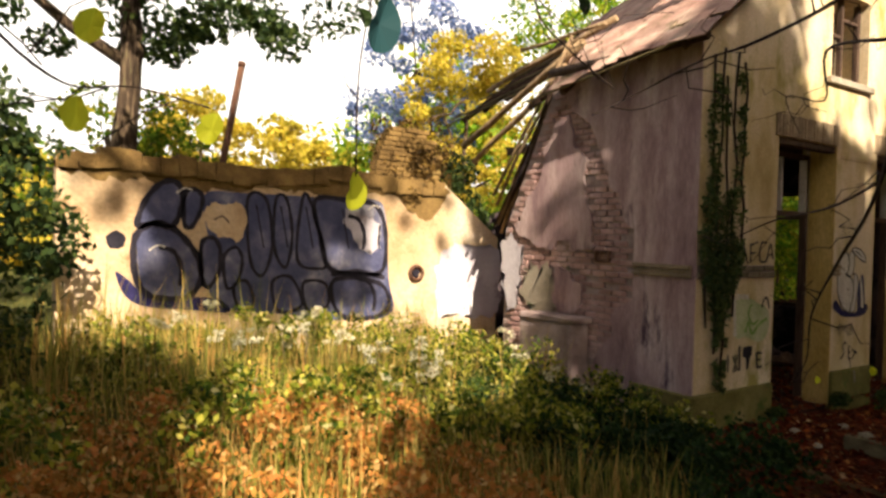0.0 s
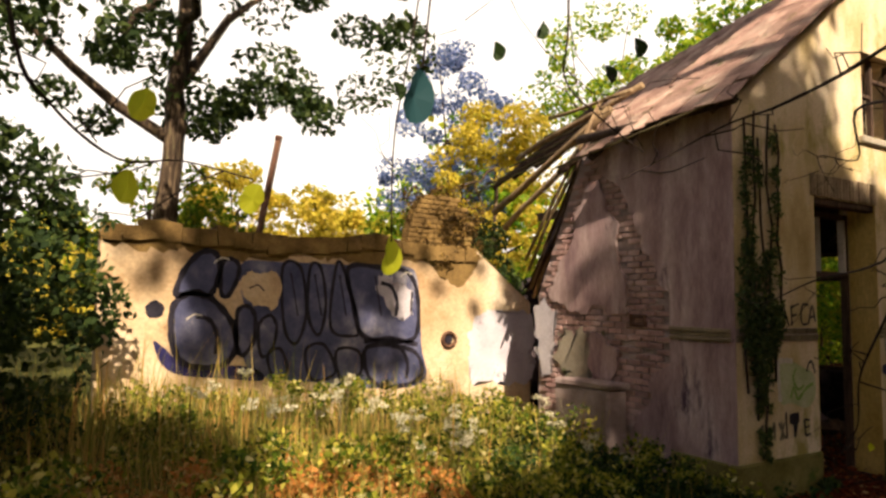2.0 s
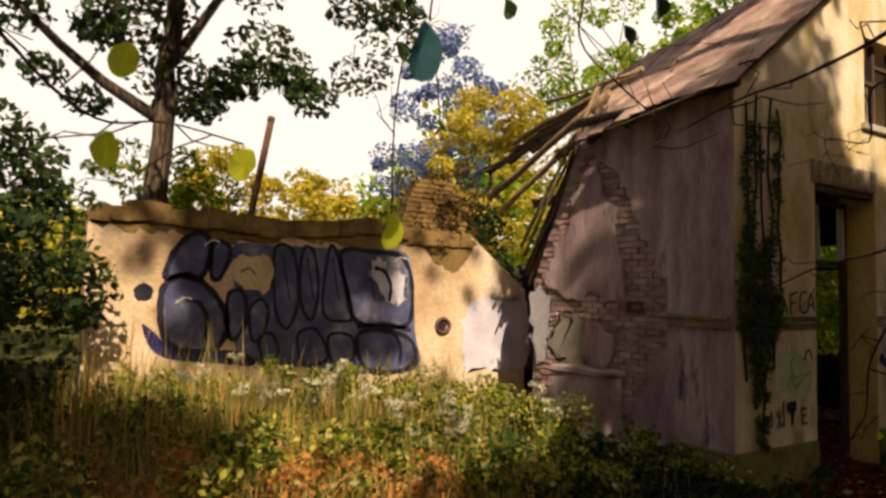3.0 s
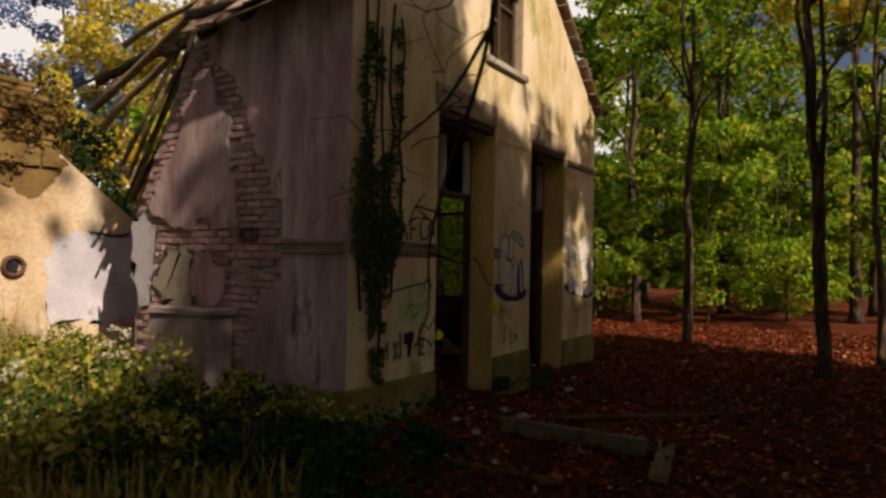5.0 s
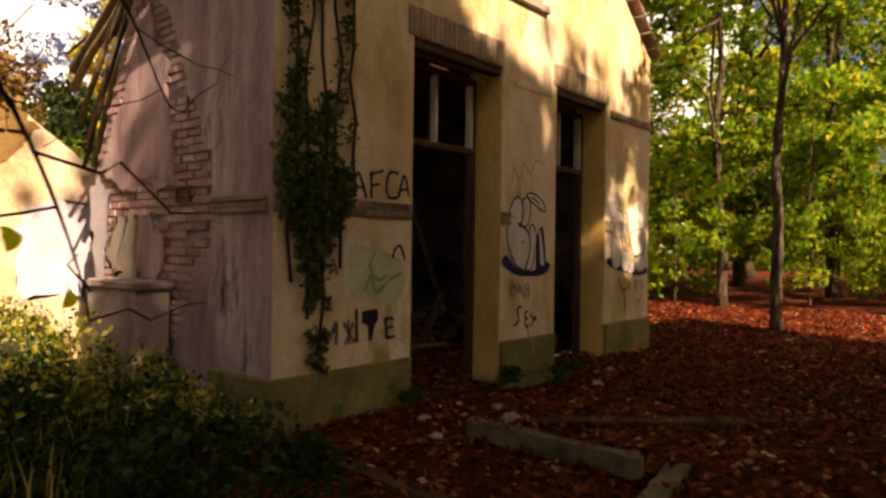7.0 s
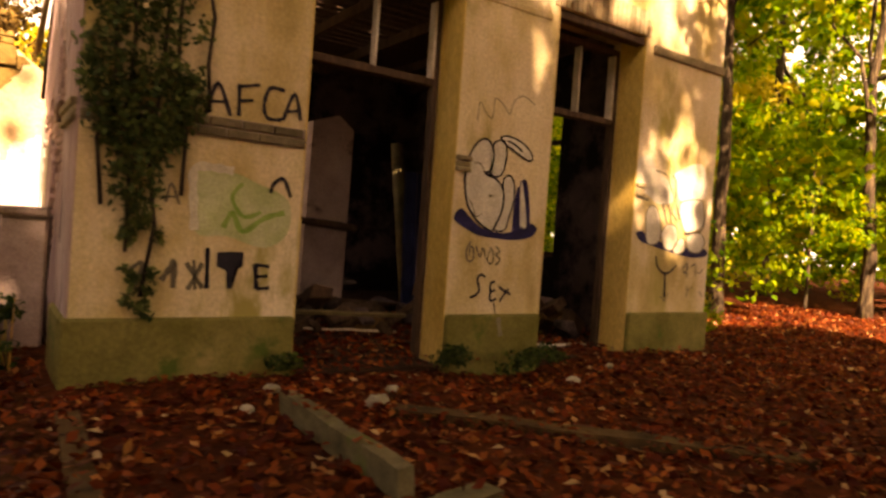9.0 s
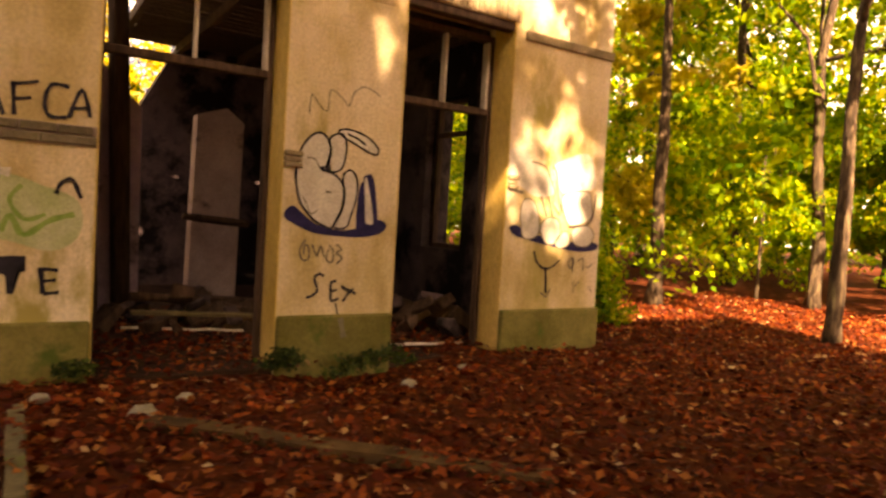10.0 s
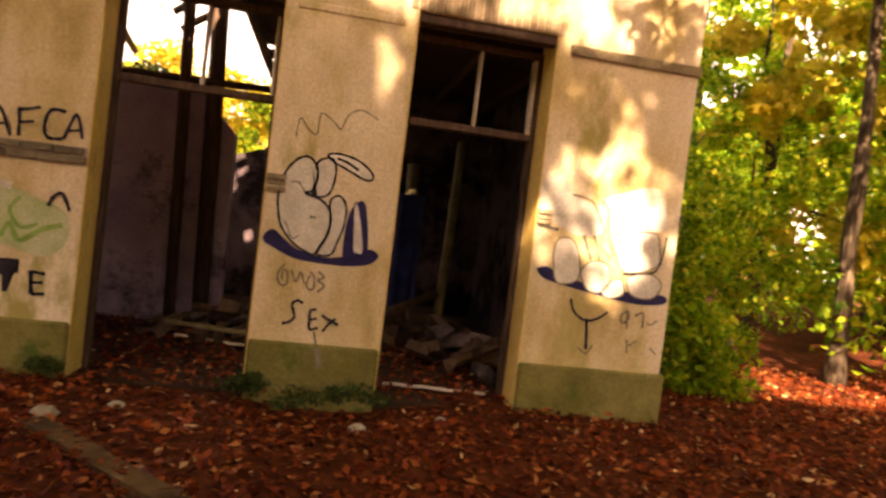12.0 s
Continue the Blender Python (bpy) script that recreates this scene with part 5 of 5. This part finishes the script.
            hang(rng.uniform(u0, u1), rng.uniform(v0, v1), rng.uniform(0.12, 0.26))
    for i, (x, y) in enumerate(trunks):
        big = sorted((b for b in share[i] if b[3] > 0.5), key=lambda b: b[2])
        small = [b for b in share[i] if b[3] <= 0.5]
        t = tree("shade_beech", x, y, 13, 0.24, big, LEAF_GREEN, 210, 0.22, "added unseen tall leafy beech shading the clearing", 41 + i, group="shading trees")
        if small:
            leaves("outer_spray", clumps(small, 36, np.random.default_rng(540 + i), 0.0), 0.14, LEAF_GREEN, t, 550 + i)


canopy()


# unseen trees added at the west edge to block light from the sky
def edge_tree(x, y, z0, z1, n, seed):
    rng = random.Random(seed)
    blobs = [(rng.uniform(-1.5, 1.5), rng.uniform(-1.3, 1.3), rng.uniform(z0, z1), s, s, s * 0.75) for s in (rng.uniform(0.6, 1.0) for _ in range(n))]
    tree("shade_beech", x, y, 12, 0.22, blobs, LEAF_GREEN, 260, 0.2, "added unseen tall leafy beech shading the clearing", seed, group="shading trees")


edge_tree(-11.5, -3.0, 1.5, 10.0, 60, 55)
edge_tree(-12.5, 3.0, 1.5, 9.0, 50, 56)


def overhang():
    """An unseen high crown closing over the path, added to cut the sky light."""
    rng = random.Random(47)
    t = thing("shade_beech", -2.2, -9.0, ground_z(-2.2, -9.0) - 0.05, "added unseen spreading beech overhanging the path", "tree", "shading trees")
    bm = bmesh.new()
    tube(bm, crooked((0, 0, 0), (1.0, 2.5, 14.0), 7, 0.2, rng), [0.3, 0.27, 0.25, 0.23, 0.2, 0.17, 0.14, 0.1], 9)
    part("trunk", bm, BARK, t)
    blobs = []
    for k in range(540):
        x, y = rng.uniform(-4.6, 11.0), rng.uniform(-8.4, -0.6)
        if x - RUN * y < -1.6:
            continue
        z = 8.8 + rng.uniform(0, 1.8) - RISE * y
        s = rng.uniform(0.8, 1.25)
        blobs.append((x + 2.2, y + 9.0, z, s, s, s * 0.5))
    for i in range(12):
        b = blobs[i * 30]
        bm = bmesh.new()
        tube(bm, crooked((0.95, 2.4, 12.6 + 0.1 * i), b[:3], 5, 0.2, rng), [0.1, 0.085, 0.07, 0.055, 0.04, 0.025], 6)
        part("limb", bm, BARK, t)
    leaves("crown", clumps(blobs, 230, np.random.default_rng(48), 0.1), 0.24, LEAF_GREEN, t, 49, flat=0.5)


overhang()

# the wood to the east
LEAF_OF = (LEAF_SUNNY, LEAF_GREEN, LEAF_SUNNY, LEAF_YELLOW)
spots = [(7.16, -3.65, 0.11, 9, (-0.5, 0.33)), (11.0, 2.6, 0.13, 11, (0.1, 0.3)), (10.4, -0.9, 0.1, 10, (0.2, 0)), (9.2, -4.4, 0.07, 8, (0.2, 0.1)), (13.8, 1.2, 0.12, 11, (0, 0.2)), (16.5, -4.0, 0.15, 12, (0.3, 0)), (9.4, 6.5, 0.12, 10, (0, 0)),
         (12.5, 6.8, 0.14, 11, (0.2, 0.1)), (16.0, 4.5, 0.16, 12, (0, 0)), (17.5, -0.5, 0.17, 13, (0.3, 0.3)), (13.0, 11.0, 0.16, 12, (0, 0)), (18.0, 9.0, 0.18, 13, (0, 0)), (21.0, 3.0, 0.2, 14, (0, 0)), (20.0, -4.5, 0.18, 13, (0, 0)), (9.0, 11.5, 0.13, 11, (0, 0)),
         (24.0, 8.0, 0.2, 14, (0, 0)), (26.0, -1.0, 0.2, 14, (0, 0)), (23.0, 15.0, 0.2, 14, (0, 0)), (16.0, 16.0, 0.18, 13, (0, 0)), (29.0, 5.0, 0.22, 15, (0, 0))]
for i, (x, y, r, h, lean) in enumerate(spots):
    near = x < 12
    z0 = 6.6 if near else 1.2
    b = crown(R, 30 if near else 44, lean[0], lean[1], z0, h + (1.5 if near else 0), 1.8 if near else 3.0, 0.35, 0.9)
    tree("forest_tree", x, y, h, r, b, LEAF_OF[i % 4], 130, 0.16 if near else 0.24, "slender woodland tree with green and yellow leaves", 60 + i, lean, "woodland trees", limbs=5)


for i, (x, y, z0, z1, rad) in enumerate(((8.7, 3.2, 0.9, 3.3, 1.0), (9.6, 4.9, 0.7, 5.2, 1.3), (8.3, 5.6, 0.4, 4.5, 1.2), (8.0, 1.5, 0.1, 1.0, 0.55), (11.2, 5.4, 0.6, 5.5, 1.4), (13.9, 2.4, 0.5, 6.0, 1.5), (14.4, -0.6, 0.5, 6.0, 1.5), (15.6, -2.4, 0.4, 6.0, 1.6))):
    tree("beech_sapling", x, y, z1, 0.035, crown(R, 34, 0, 0, z0, z1, rad, 0.22, 0.5), LEAF_SUNNY, 150, 0.1, "young beech, sunlight put into its bright green leaves", 140 + i, group="beech saplings", limbs=4)


def understorey():
    rng = random.Random(77)
    blobs = []
    for _ in range(230):
        x = rng.uniform(9.5, 30)
        y = rng.uniform(-4.5, 20)
        if x < 13.6 and -12 < y < 3.5 and rng.random() < 0.93:
            continue
        if y > 4 and x < 9.0 + 0.0:
            continue
        s = rng.uniform(0.5, 1.3)
        blobs.append((x, y, rng.uniform(0.7, 4.5), s, s, s * 0.7))
    for _ in range(190):
        x, y = rng.uniform(13.8, 24), rng.uniform(-3, 18)
        s = rng.uniform(0.7, 1.4)
        blobs.append((x, y, rng.uniform(3.5, 10.5), s, s, s * 0.6))
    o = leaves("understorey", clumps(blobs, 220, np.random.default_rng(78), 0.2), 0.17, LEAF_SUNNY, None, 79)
    tagged(o, "sunlit green beech undergrowth", "undergrowth", kind="stuff")
    blobs = []
    for i in range(420):
        a = rng.uniform(-0.9, 2.6)
        d = rng.uniform(32, 48)
        s = rng.uniform(1.6, 3.2)
        x, y = 6 + d * math.cos(a), d * math.sin(a)
        top = 13 if x > 16 else 5.0
        blobs.append((x, y, rng.uniform(0.5, top), s, s, s * 0.8))
    o = leaves("far_woods", clumps(blobs, 130, np.random.default_rng(80), 0.2), 0.75, LEAF_SUNNY, None, 81)
    tagged(o, "distant green and yellow woods", "woods", kind="stuff")
    blobs = []
    for i in range(130):
        x = rng.uniform(-30, 2)
        y = rng.uniform(20, 32)
        s = rng.uniform(1.0, 2.0)
        blobs.append((x, y, rng.uniform(0.5, 4.2), s, s, s * 0.8))
    o = leaves("far_hedge", clumps(blobs, 130, np.random.default_rng(82), 0.2), 0.5, LEAF_YELLOW, None, 83)
    tagged(o, "distant sunlit yellow hedge", "hedge", kind="stuff")


understorey()


def ivy():
    rng = random.Random(5)
    v = thing("ivy", 0.45, -0.02, 0.0, "dark ivy hanging down the corner of the front", "ivy")
    for x, top, bottom in ((0.15, 4.2, 1.2), (0.3, 4.3, 0.9), (0.45, 4.0, 0.6), (0.6, 4.3, 1.3), (0.75, 4.2, 1.9)):
        bm = bmesh.new()
        tube(bm, [(x - 0.45 + rng.uniform(-0.05, 0.05), -0.015, top + (bottom - top) * k / 7) for k in range(8)], [0.014] * 8, 5)
        part("stem", bm, TWIG, v)
    blobs = []
    for _ in range(150):
        z = rng.choice((rng.uniform(1.6, 2.6), rng.uniform(1.25, 2.3), rng.uniform(1.7, 2.2), rng.uniform(2.4, 4.0)))
        half = 0.37 if z > 2.0 else 0.08 + 0.29 * max(0, (z - 1.2) / 0.8)
        x = rng.uniform(-half, half) - 0.08
        if z > 2.7:
            x = rng.choice((-0.3, -0.12, 0.2)) + rng.uniform(-0.06, 0.06)
        blobs.append((x, -0.05, z, 0.1, 0.045, 0.13))
    blobs += [(rng.uniform(-0.15, 0.12), -0.03, rng.uniform(0.5, 1.2), 0.06, 0.02, 0.08) for _ in range(14)]
    leaves("foliage", clumps(blobs, 20, np.random.default_rng(6), 0.1), 0.062, IVY, v, 7)


ivy()


DEADLEAF = leaf_mat("withered_orange_leaf", [(0.0, (0.2, 0.13, 0.03)), (0.4, (0.5, 0.24, 0.05)), (0.8, (0.6, 0.22, 0.06)), (1.0, (0.72, 0.52, 0.2))], 0.4)


def weeds():
    """Grass and tall weeds before the garden wall, seed heads, shrubs at the corner."""
    rng = np.random.default_rng(90)
    def blades(n, xr, yr, hr, seed, name, material, label, wide=0.007, keep=None):
        g = np.random.default_rng(seed)
        x, y = g.uniform(*xr, n), g.uniform(*yr, n)
        if keep:
            k = np.array([keep(a, b) for a, b in zip(x, y)])
            x, y = x[k], y[k]
            n = len(x)
        h = g.uniform(*hr, n) * (0.6 + 0.8 * np.array([0.5 + 0.5 * noise.noise((a * 0.9, b * 0.9, 1)) for a, b in zip(x, y)]))
        z = np.array([ground_z(a, b) - 0.02 for a, b in zip(x, y)])
        ang = g.uniform(0, 6.28, n)
        tilt = g.uniform(0.05, 0.5, n)
        bx, by = np.cos(ang) * h * tilt, np.sin(ang) * h * tilt
        sx, sy = -np.sin(ang) * wide, np.cos(ang) * wide
        p = np.stack([np.stack([x - sx, y - sy, z], 1), np.stack([x + sx, y + sy, z], 1), np.stack([x + bx * 0.4 + sx * 0.8, y + by * 0.4 + sy * 0.8, z + h * 0.6], 1), np.stack([x + bx * 0.4 - sx * 0.8, y + by * 0.4 - sy * 0.8, z + h * 0.6], 1), np.stack([x + bx, y + by, z + h], 1)], 1).reshape(-1, 3)
        i = np.arange(n)[:, None] * 5
        f = np.concatenate([i + np.array([[0, 1, 2]]), i + np.array([[0, 2, 3]]), i + np.array([[3, 2, 4]])], 1).reshape(-1, 3)
        o = mesh_object(name, p.tolist(), f.tolist(), material)
        return tagged(o, label, "grass", kind="stuff")
    field = lambda a, b: a < -0.25 - 0.9 * max(0, 0.6 - b) and not (b > LOWY - 0.02)
    blades(15000, (-9, -0.2), (-2.5, 4.6), (0.15, 0.55), 91, "grass", GRASS, "tall dry and green grass in the sun", keep=field)
    blades(5000, (-9, 0.0), (-4.5, 1.0), (0.1, 0.3), 92, "short_grass", GRASS, "short dry grass by the path", keep=field)
    blades(700, (-6.5, -0.6), (0.6, 4.4), (0.6, 1.15), 191, "tall_stems", GRASS, "tall dry stems standing above the weeds", 0.005, keep=field)
    # leafy weeds
    r = random.Random(93)
    blobs = []
    for _ in range(420):
        x, y = r.uniform(-6.6, -0.5), r.uniform(-0.6, 4.4)
        s = r.uniform(0.1, 0.25)
        high = 0.62 if x > -3.7 or y < 0.6 else 0.28
        if noise.noise((x * 1.1, y * 1.1, 4)) < -0.22:
            continue
        blobs.append((x, y, ground_z(x, y) + r.uniform(0.12, high), s, s, s * 0.8))
    o = leaves("weeds", clumps(blobs, 70, np.random.default_rng(94), 0.1), 0.062, WEED, None, 95)
    tagged(o, "leafy green weeds before the garden wall", "weeds", kind="stuff")
    blobs = []
    for _ in range(360):
        x, y = r.uniform(-7.5, -3.4), r.uniform(-2.4, 1.0)
        s = r.uniform(0.1, 0.22)
        blobs.append((x, y, ground_z(x, y) + r.uniform(0.03, 0.38), s, s, s * 0.8))
    o = leaves("withered_weeds", clumps(blobs, 60, np.random.default_rng(194), 0.1), 0.05, DEADLEAF, None, 195)
    tagged(o, "withered orange-brown weeds beside the path", "weeds", kind="stuff")
    for _ in range(46):
        x, y = r.uniform(-1.5, -0.55), r.uniform(1.2, 3.6)
        s = r.uniform(0.12, 0.24)
        blobs.append((x, y, ground_z(x, y) + r.uniform(0.1, 0.75), s, s, s))
    o = leaves("nettles", clumps(blobs[-46:], 90, np.random.default_rng(294), 0.1), 0.062, WEED, None, 295)
    tagged(o, "green nettles before the concrete ledge", "weeds", kind="stuff")
    blobs = []
    for _ in range(60):
        x, y = r.uniform(-2.8, -1.2), r.uniform(-1.9, 0.8)
        s = r.uniform(0.14, 0.28)
        blobs.append((x, y, ground_z(x, y) + r.uniform(0.05, 0.4), s, s, s * 0.8))
    for _ in range(90):
        x, y = r.uniform(-1.7, -0.2), r.uniform(-1.6, 2.4)
        if y < 0 and x > -0.45 - 0.2 * abs(y):
            continue
        s = r.uniform(0.14, 0.28)
        blobs.append((min(x, -0.1) if y > -0.2 else x, y, ground_z(x, y) + r.uniform(0.05, 0.55), s, s, s * 0.8))
    o = leaves("bramble", clumps(blobs, 110, np.random.default_rng(96), 0.1), 0.06, BRAMBLE, None, 97)
    tagged(o, "dark bramble thicket at the house corner", "bramble", kind="stuff")
    blobs = []
    for x, y in ((2.95, -0.15), (3.05, -0.12), (3.7, -0.35), (4.0, -0.3), (3.4, -0.5), (1.4, -0.15)):
        blobs += [(x + r.uniform(-0.1, 0.1), y, 0.06 + 0.1 * r.random(), 0.16, 0.1, 0.08) for _ in range(3)]
    o = leaves("ground_ivy", clumps(blobs, 60, np.random.default_rng(98), 0.1), 0.05, LEAF_DARK, None, 99)
    tagged(o, "low green ivy at the foot of the piers", "ivy", kind="stuff")
    # pale seed heads
    for k in range(34):
        x, y = r.uniform(-5.2, -1.0), r.uniform(0.3, 3.6)
        h = r.uniform(0.45, 0.95)
        w = thing("seed_head_weed", x, y, ground_z(x, y) - 0.02, "tall weed with pale fluffy seed heads", "weed", "seed head weeds")
        bm = bmesh.new()
        tube(bm, crooked((0, 0, 0), (r.uniform(-0.1, 0.1), r.uniform(-0.1, 0.1), h), 4, 0.03, r), [0.006, 0.005, 0.005, 0.004, 0.003], 4)
        stalk = part("stem", bm, TWIG if k % 2 else WOOD_GREY, w)
        for q in range(3):
            leaves("flower", clumps([(r.uniform(-0.08, 0.08), r.uniform(-0.08, 0.08), h + r.uniform(-0.1, 0.03), 0.06, 0.06, 0.035)], 26, np.random.default_rng(k * 3 + q), 0.1), 0.035, PETAL, stalk, 200 + k * 3 + q)


weeds()


def litter():
    g = np.random.default_rng(120)
    n = 60000
    x = g.uniform(-2.5, 14, n)
    y = g.uniform(-7.5, 3.5, n)
    k = ~((x > -0.1) & (x < W + 0.1) & (y > -0.05)) & (g.random(n) < np.clip((x + 2.6) / 2.5, 0, 1))
    x, y = x[k], y[k]
    z = np.array([ground_z(a, b) for a, b in zip(x, y)]) + g.uniform(0.004, 0.035, len(x))
    o = leaves("leaf_litter", np.stack([x, y, z], 1), 0.075, LITTER, None, 121, flat=0.72)
    tagged(o, "red-brown fallen beech leaves", "leaf litter", kind="stuff")
    n = 4200
    x, y = g.uniform(T, W - T, n), g.uniform(-0.1, 3.5, n)
    o = leaves("blown_leaves", np.stack([x, y, g.uniform(0.03, 0.06, n) + SILL * (y < T)], 1), 0.075, LITTER, None, 122, flat=0.72)
    tagged(o, "fallen leaves blown onto the floor inside", "leaf litter", kind="stuff")


def beam_leaves():
    g = np.random.default_rng(123)
    f, s = g.uniform(-0.05, 1.05, 420), g.uniform(-0.13, 0.13, 420)
    x, y = 1.75 + 1.75 * f + s * 0.7, -1.2 - 1.8 * f + s * 0.7
    o = leaves("drifted_leaves", np.stack([x, y, np.array([ground_z(u, v) for u, v in zip(x, y)]) + g.uniform(0.02, 0.06, 420)], 1), 0.075, LITTER, None, 124, flat=0.72)
    tagged(o, "fallen leaves drifted against the beam", "leaf litter", kind="stuff")


def plank_leaves():
    """Leaves lying on and against the planks by the path."""
    g = np.random.default_rng(125)
    pts = []
    for (x0, y0), (x1, y1), top, n in (((1.07, -1.1), (1.06, -2.5), 0.17, 90), ((-0.04, -0.7), (-0.1, -2.2), 0.07, 90), ((1.45, -2.6), (0.5, -2.75), 0.09, 50)):
        for _ in range(n):
            f, on = g.random(), g.random() < 0.3
            side = g.uniform(-0.05, 0.05) if on else g.choice((-1, 1)) * g.uniform(0.06, 0.22)
            x, y = x0 + (x1 - x0) * f, y0 + (y1 - y0) * f
            d = math.hypot(x1 - x0, y1 - y0)
            x, y = x - (y1 - y0) / d * side, y + (x1 - x0) / d * side
            pts.append((x, y, ground_z(x, y) + (top if on else g.uniform(0.02, 0.08))))
    o = leaves("plank_leaves", np.array(pts), 0.075, LITTER, None, 126, flat=0.72)
    tagged(o, "fallen leaves on and beside the planks", "leaf litter", kind="stuff")


litter()
beam_leaves()
plank_leaves()


def twig_branch(name, label, pts, r, leaf_spots, material, size, seed):
    """A thin branch with side twigs and a few large leaves."""
    rng = random.Random(seed)
    b = thing(name, *pts[0], label, "branch")
    o = Vector(pts[0])
    line = [Vector(p) - o for p in pts]
    bm = bmesh.new()
    bend = rounded(line, False, 5)
    tube(bm, bend, [max(r * (1 - 0.85 * i / (len(bend) - 1)) * rng.uniform(0.85, 1.15), 0.003) for i in range(len(bend))], 6)
    stem = part("stem", bm, TWIG, b)
    for i in range(1, len(line)):
        for _ in range(2):
            d = Vector((rng.uniform(-0.5, 0.5), rng.uniform(-0.3, 0.3), rng.uniform(-0.35, 0.35)))
            bm = bmesh.new()
            a = line[i].lerp(line[i - 1], rng.random())
            tube(bm, crooked(a, a + d, 4, 0.04, rng), [r * 0.35, r * 0.3, r * 0.25, r * 0.2, 0.002], 4)
            part("twig", bm, TWIG, stem)
    for p in leaf_spots:
        bm = bmesh.new()
        c = Vector(p) - o
        n = 16
        ring = []
        tilt = Matrix.Rotation(rng.uniform(-0.6, 0.6), 3, "Y") @ Matrix.Rotation(rng.uniform(-0.5, 0.5), 3, "Z")
        for k in range(n):
            a = k / n * 2 * math.pi
            q = Vector((math.sin(a) * size * 0.36 * (1 + 0.25 * math.cos(a)) * rng.uniform(0.82, 1.1), 0.012 * math.cos(2 * a), -math.cos(a) * size * 0.5))
            ring.append(bm.verts.new(c + tilt @ q))
        mid = bm.verts.new(c + tilt @ Vector((0, 0.02, 0)))
        for k in range(n):
            bm.faces.new((mid, ring[k], ring[(k + 1) % n]))
        part("leaf", bm, material, stem, "single broad leaf")
    return b


twig_branch("hanging_branch", "thin hanging branch with backlit lime-green leaves", [(-6.6, -2.2, 3.6), (-6.48, -2.33, 2.85), (-6.38, -2.3, 2.68), (-6.2, -2.27, 2.55), (-6.02, -2.3, 2.56), (-5.8, -2.33, 2.52)], 0.008,
            [(-6.14, -2.32, 2.72), (-6.17, -2.26, 2.47), (-5.8, -2.33, 2.46)], LEAF_LIME, 0.11, 301)
twig_branch("hanging_branch", "thin hanging branch with a yellow leaf", [(-5.2, -2.5, 3.8), (-5.3, -2.5, 3.1), (-5.36, -2.48, 2.7), (-5.36, -2.47, 2.33)], 0.004, [(-5.36, -2.47, 2.28)], LEAF_LIME, 0.13, 302)
twig_branch("hanging_branch", "thin hanging branch with dark leaves", [(-4.99, -2.94, 3.7), (-4.98, -2.94, 3.04), (-4.95, -2.89, 2.86), (-4.84, -2.93, 2.74), (-4.6, -2.9, 2.66)], 0.005,
            [(-5.39, -2.57, 2.83), (-5.14, -2.78, 2.95), (-4.84, -2.99, 2.87), (-4.8, -3.07, 2.94), (-5.05, -2.9, 3.0)], LEAF_DARK, 0.065, 303)
twig_branch("hanging_branch", "thin hanging branch with one large dark teal leaf", [(-5.42, -2.97, 3.8), (-5.46, -2.95, 3.3), (-5.5, -2.92, 2.78)], 0.004, [(-5.506, -2.913, 2.7)], LEAF_TEAL, 0.16, 308)
twig_branch("drooping_branch", "thin crooked drooping branch before the house corner", [(-2.6, -4.9, 6.9), (-3.4, -4.2, 4.6), (-3.3, -3.4, 3.3), (-2.95, -3.05, 2.45), (-2.7, -2.75, 2.05), (-2.45, -2.5, 1.75), (-2.3, -2.4, 1.45), (-2.2, -2.25, 1.25)], 0.014, [(-2.35, -2.5, 1.35), (-2.6, -2.9, 1.5)], LEAF_LIME, 0.05, 304)
twig_branch("drooping_branch", "thin bare branch over the path", [(-3.4, -4.2, 4.6), (-3.5, -3.6, 3.4), (-3.65, -3.23, 3.12), (-3.75, -2.92, 2.98), (-3.87, -2.71, 2.91), (-4.0, -2.49, 2.79), (-4.12, -2.34, 2.7)], 0.012, [], LEAF_DARK, 0.07, 307)
twig_branch("bare_branch", "long thin bare branch across the front", [(-2.95, -3.05, 2.45), (-2.5, -2.6, 2.35), (-2.0, -2.0, 2.3), (-1.5, -1.3, 2.15), (-1.2, -0.9, 2.2)], 0.009, [], LEAF_DARK, 0.08, 305)
twig_branch("bare_branch", "long thin bare branch above the path", [(-3.3, -3.2, 3.0), (-2.6, -2.6, 3.2), (-1.8, -2.2, 3.1), (-1.2, -1.6, 3.3), (-0.6, -1.4, 3.1)], 0.01, [], LEAF_DARK, 0.08, 306)


# ---- bricks of the side wall, last ----
def side_bricks():
    rng = random.Random(31)
    bw, bh = 0.215, 0.066
    b0 = bmesh.new()
    box(b0, -0.02, 0.03, -bw / 2 + 0.004, bw / 2 - 0.004, -bh / 2 + 0.003, bh / 2 - 0.003, 0.006)
    first = part("brick", b0, BRICK, SIDE)
    n = 0
    rows = int((EAVE + 0.05) / 0.076)
    for k in range(rows):
        z = 0.04 + k * 0.076
        end = 3.32 if z < 2.25 else 3.32 - (z - 2.25) * 0.51
        y = 0.88 + (0.11 if k % 2 else 0.0) + 0.1
        while y + bw / 2 < end:
            if rng.random() > 0.05:
                o = first if n == 0 else first.copy()
                if n:
                    scene.collection.objects.link(o)
                o.matrix_basis = pose(0.03 + rng.uniform(-0.008, 0.006), y, z, 0, 0, rng.uniform(-2, 2))
                n += 1
            y += 0.225


side_bricks()
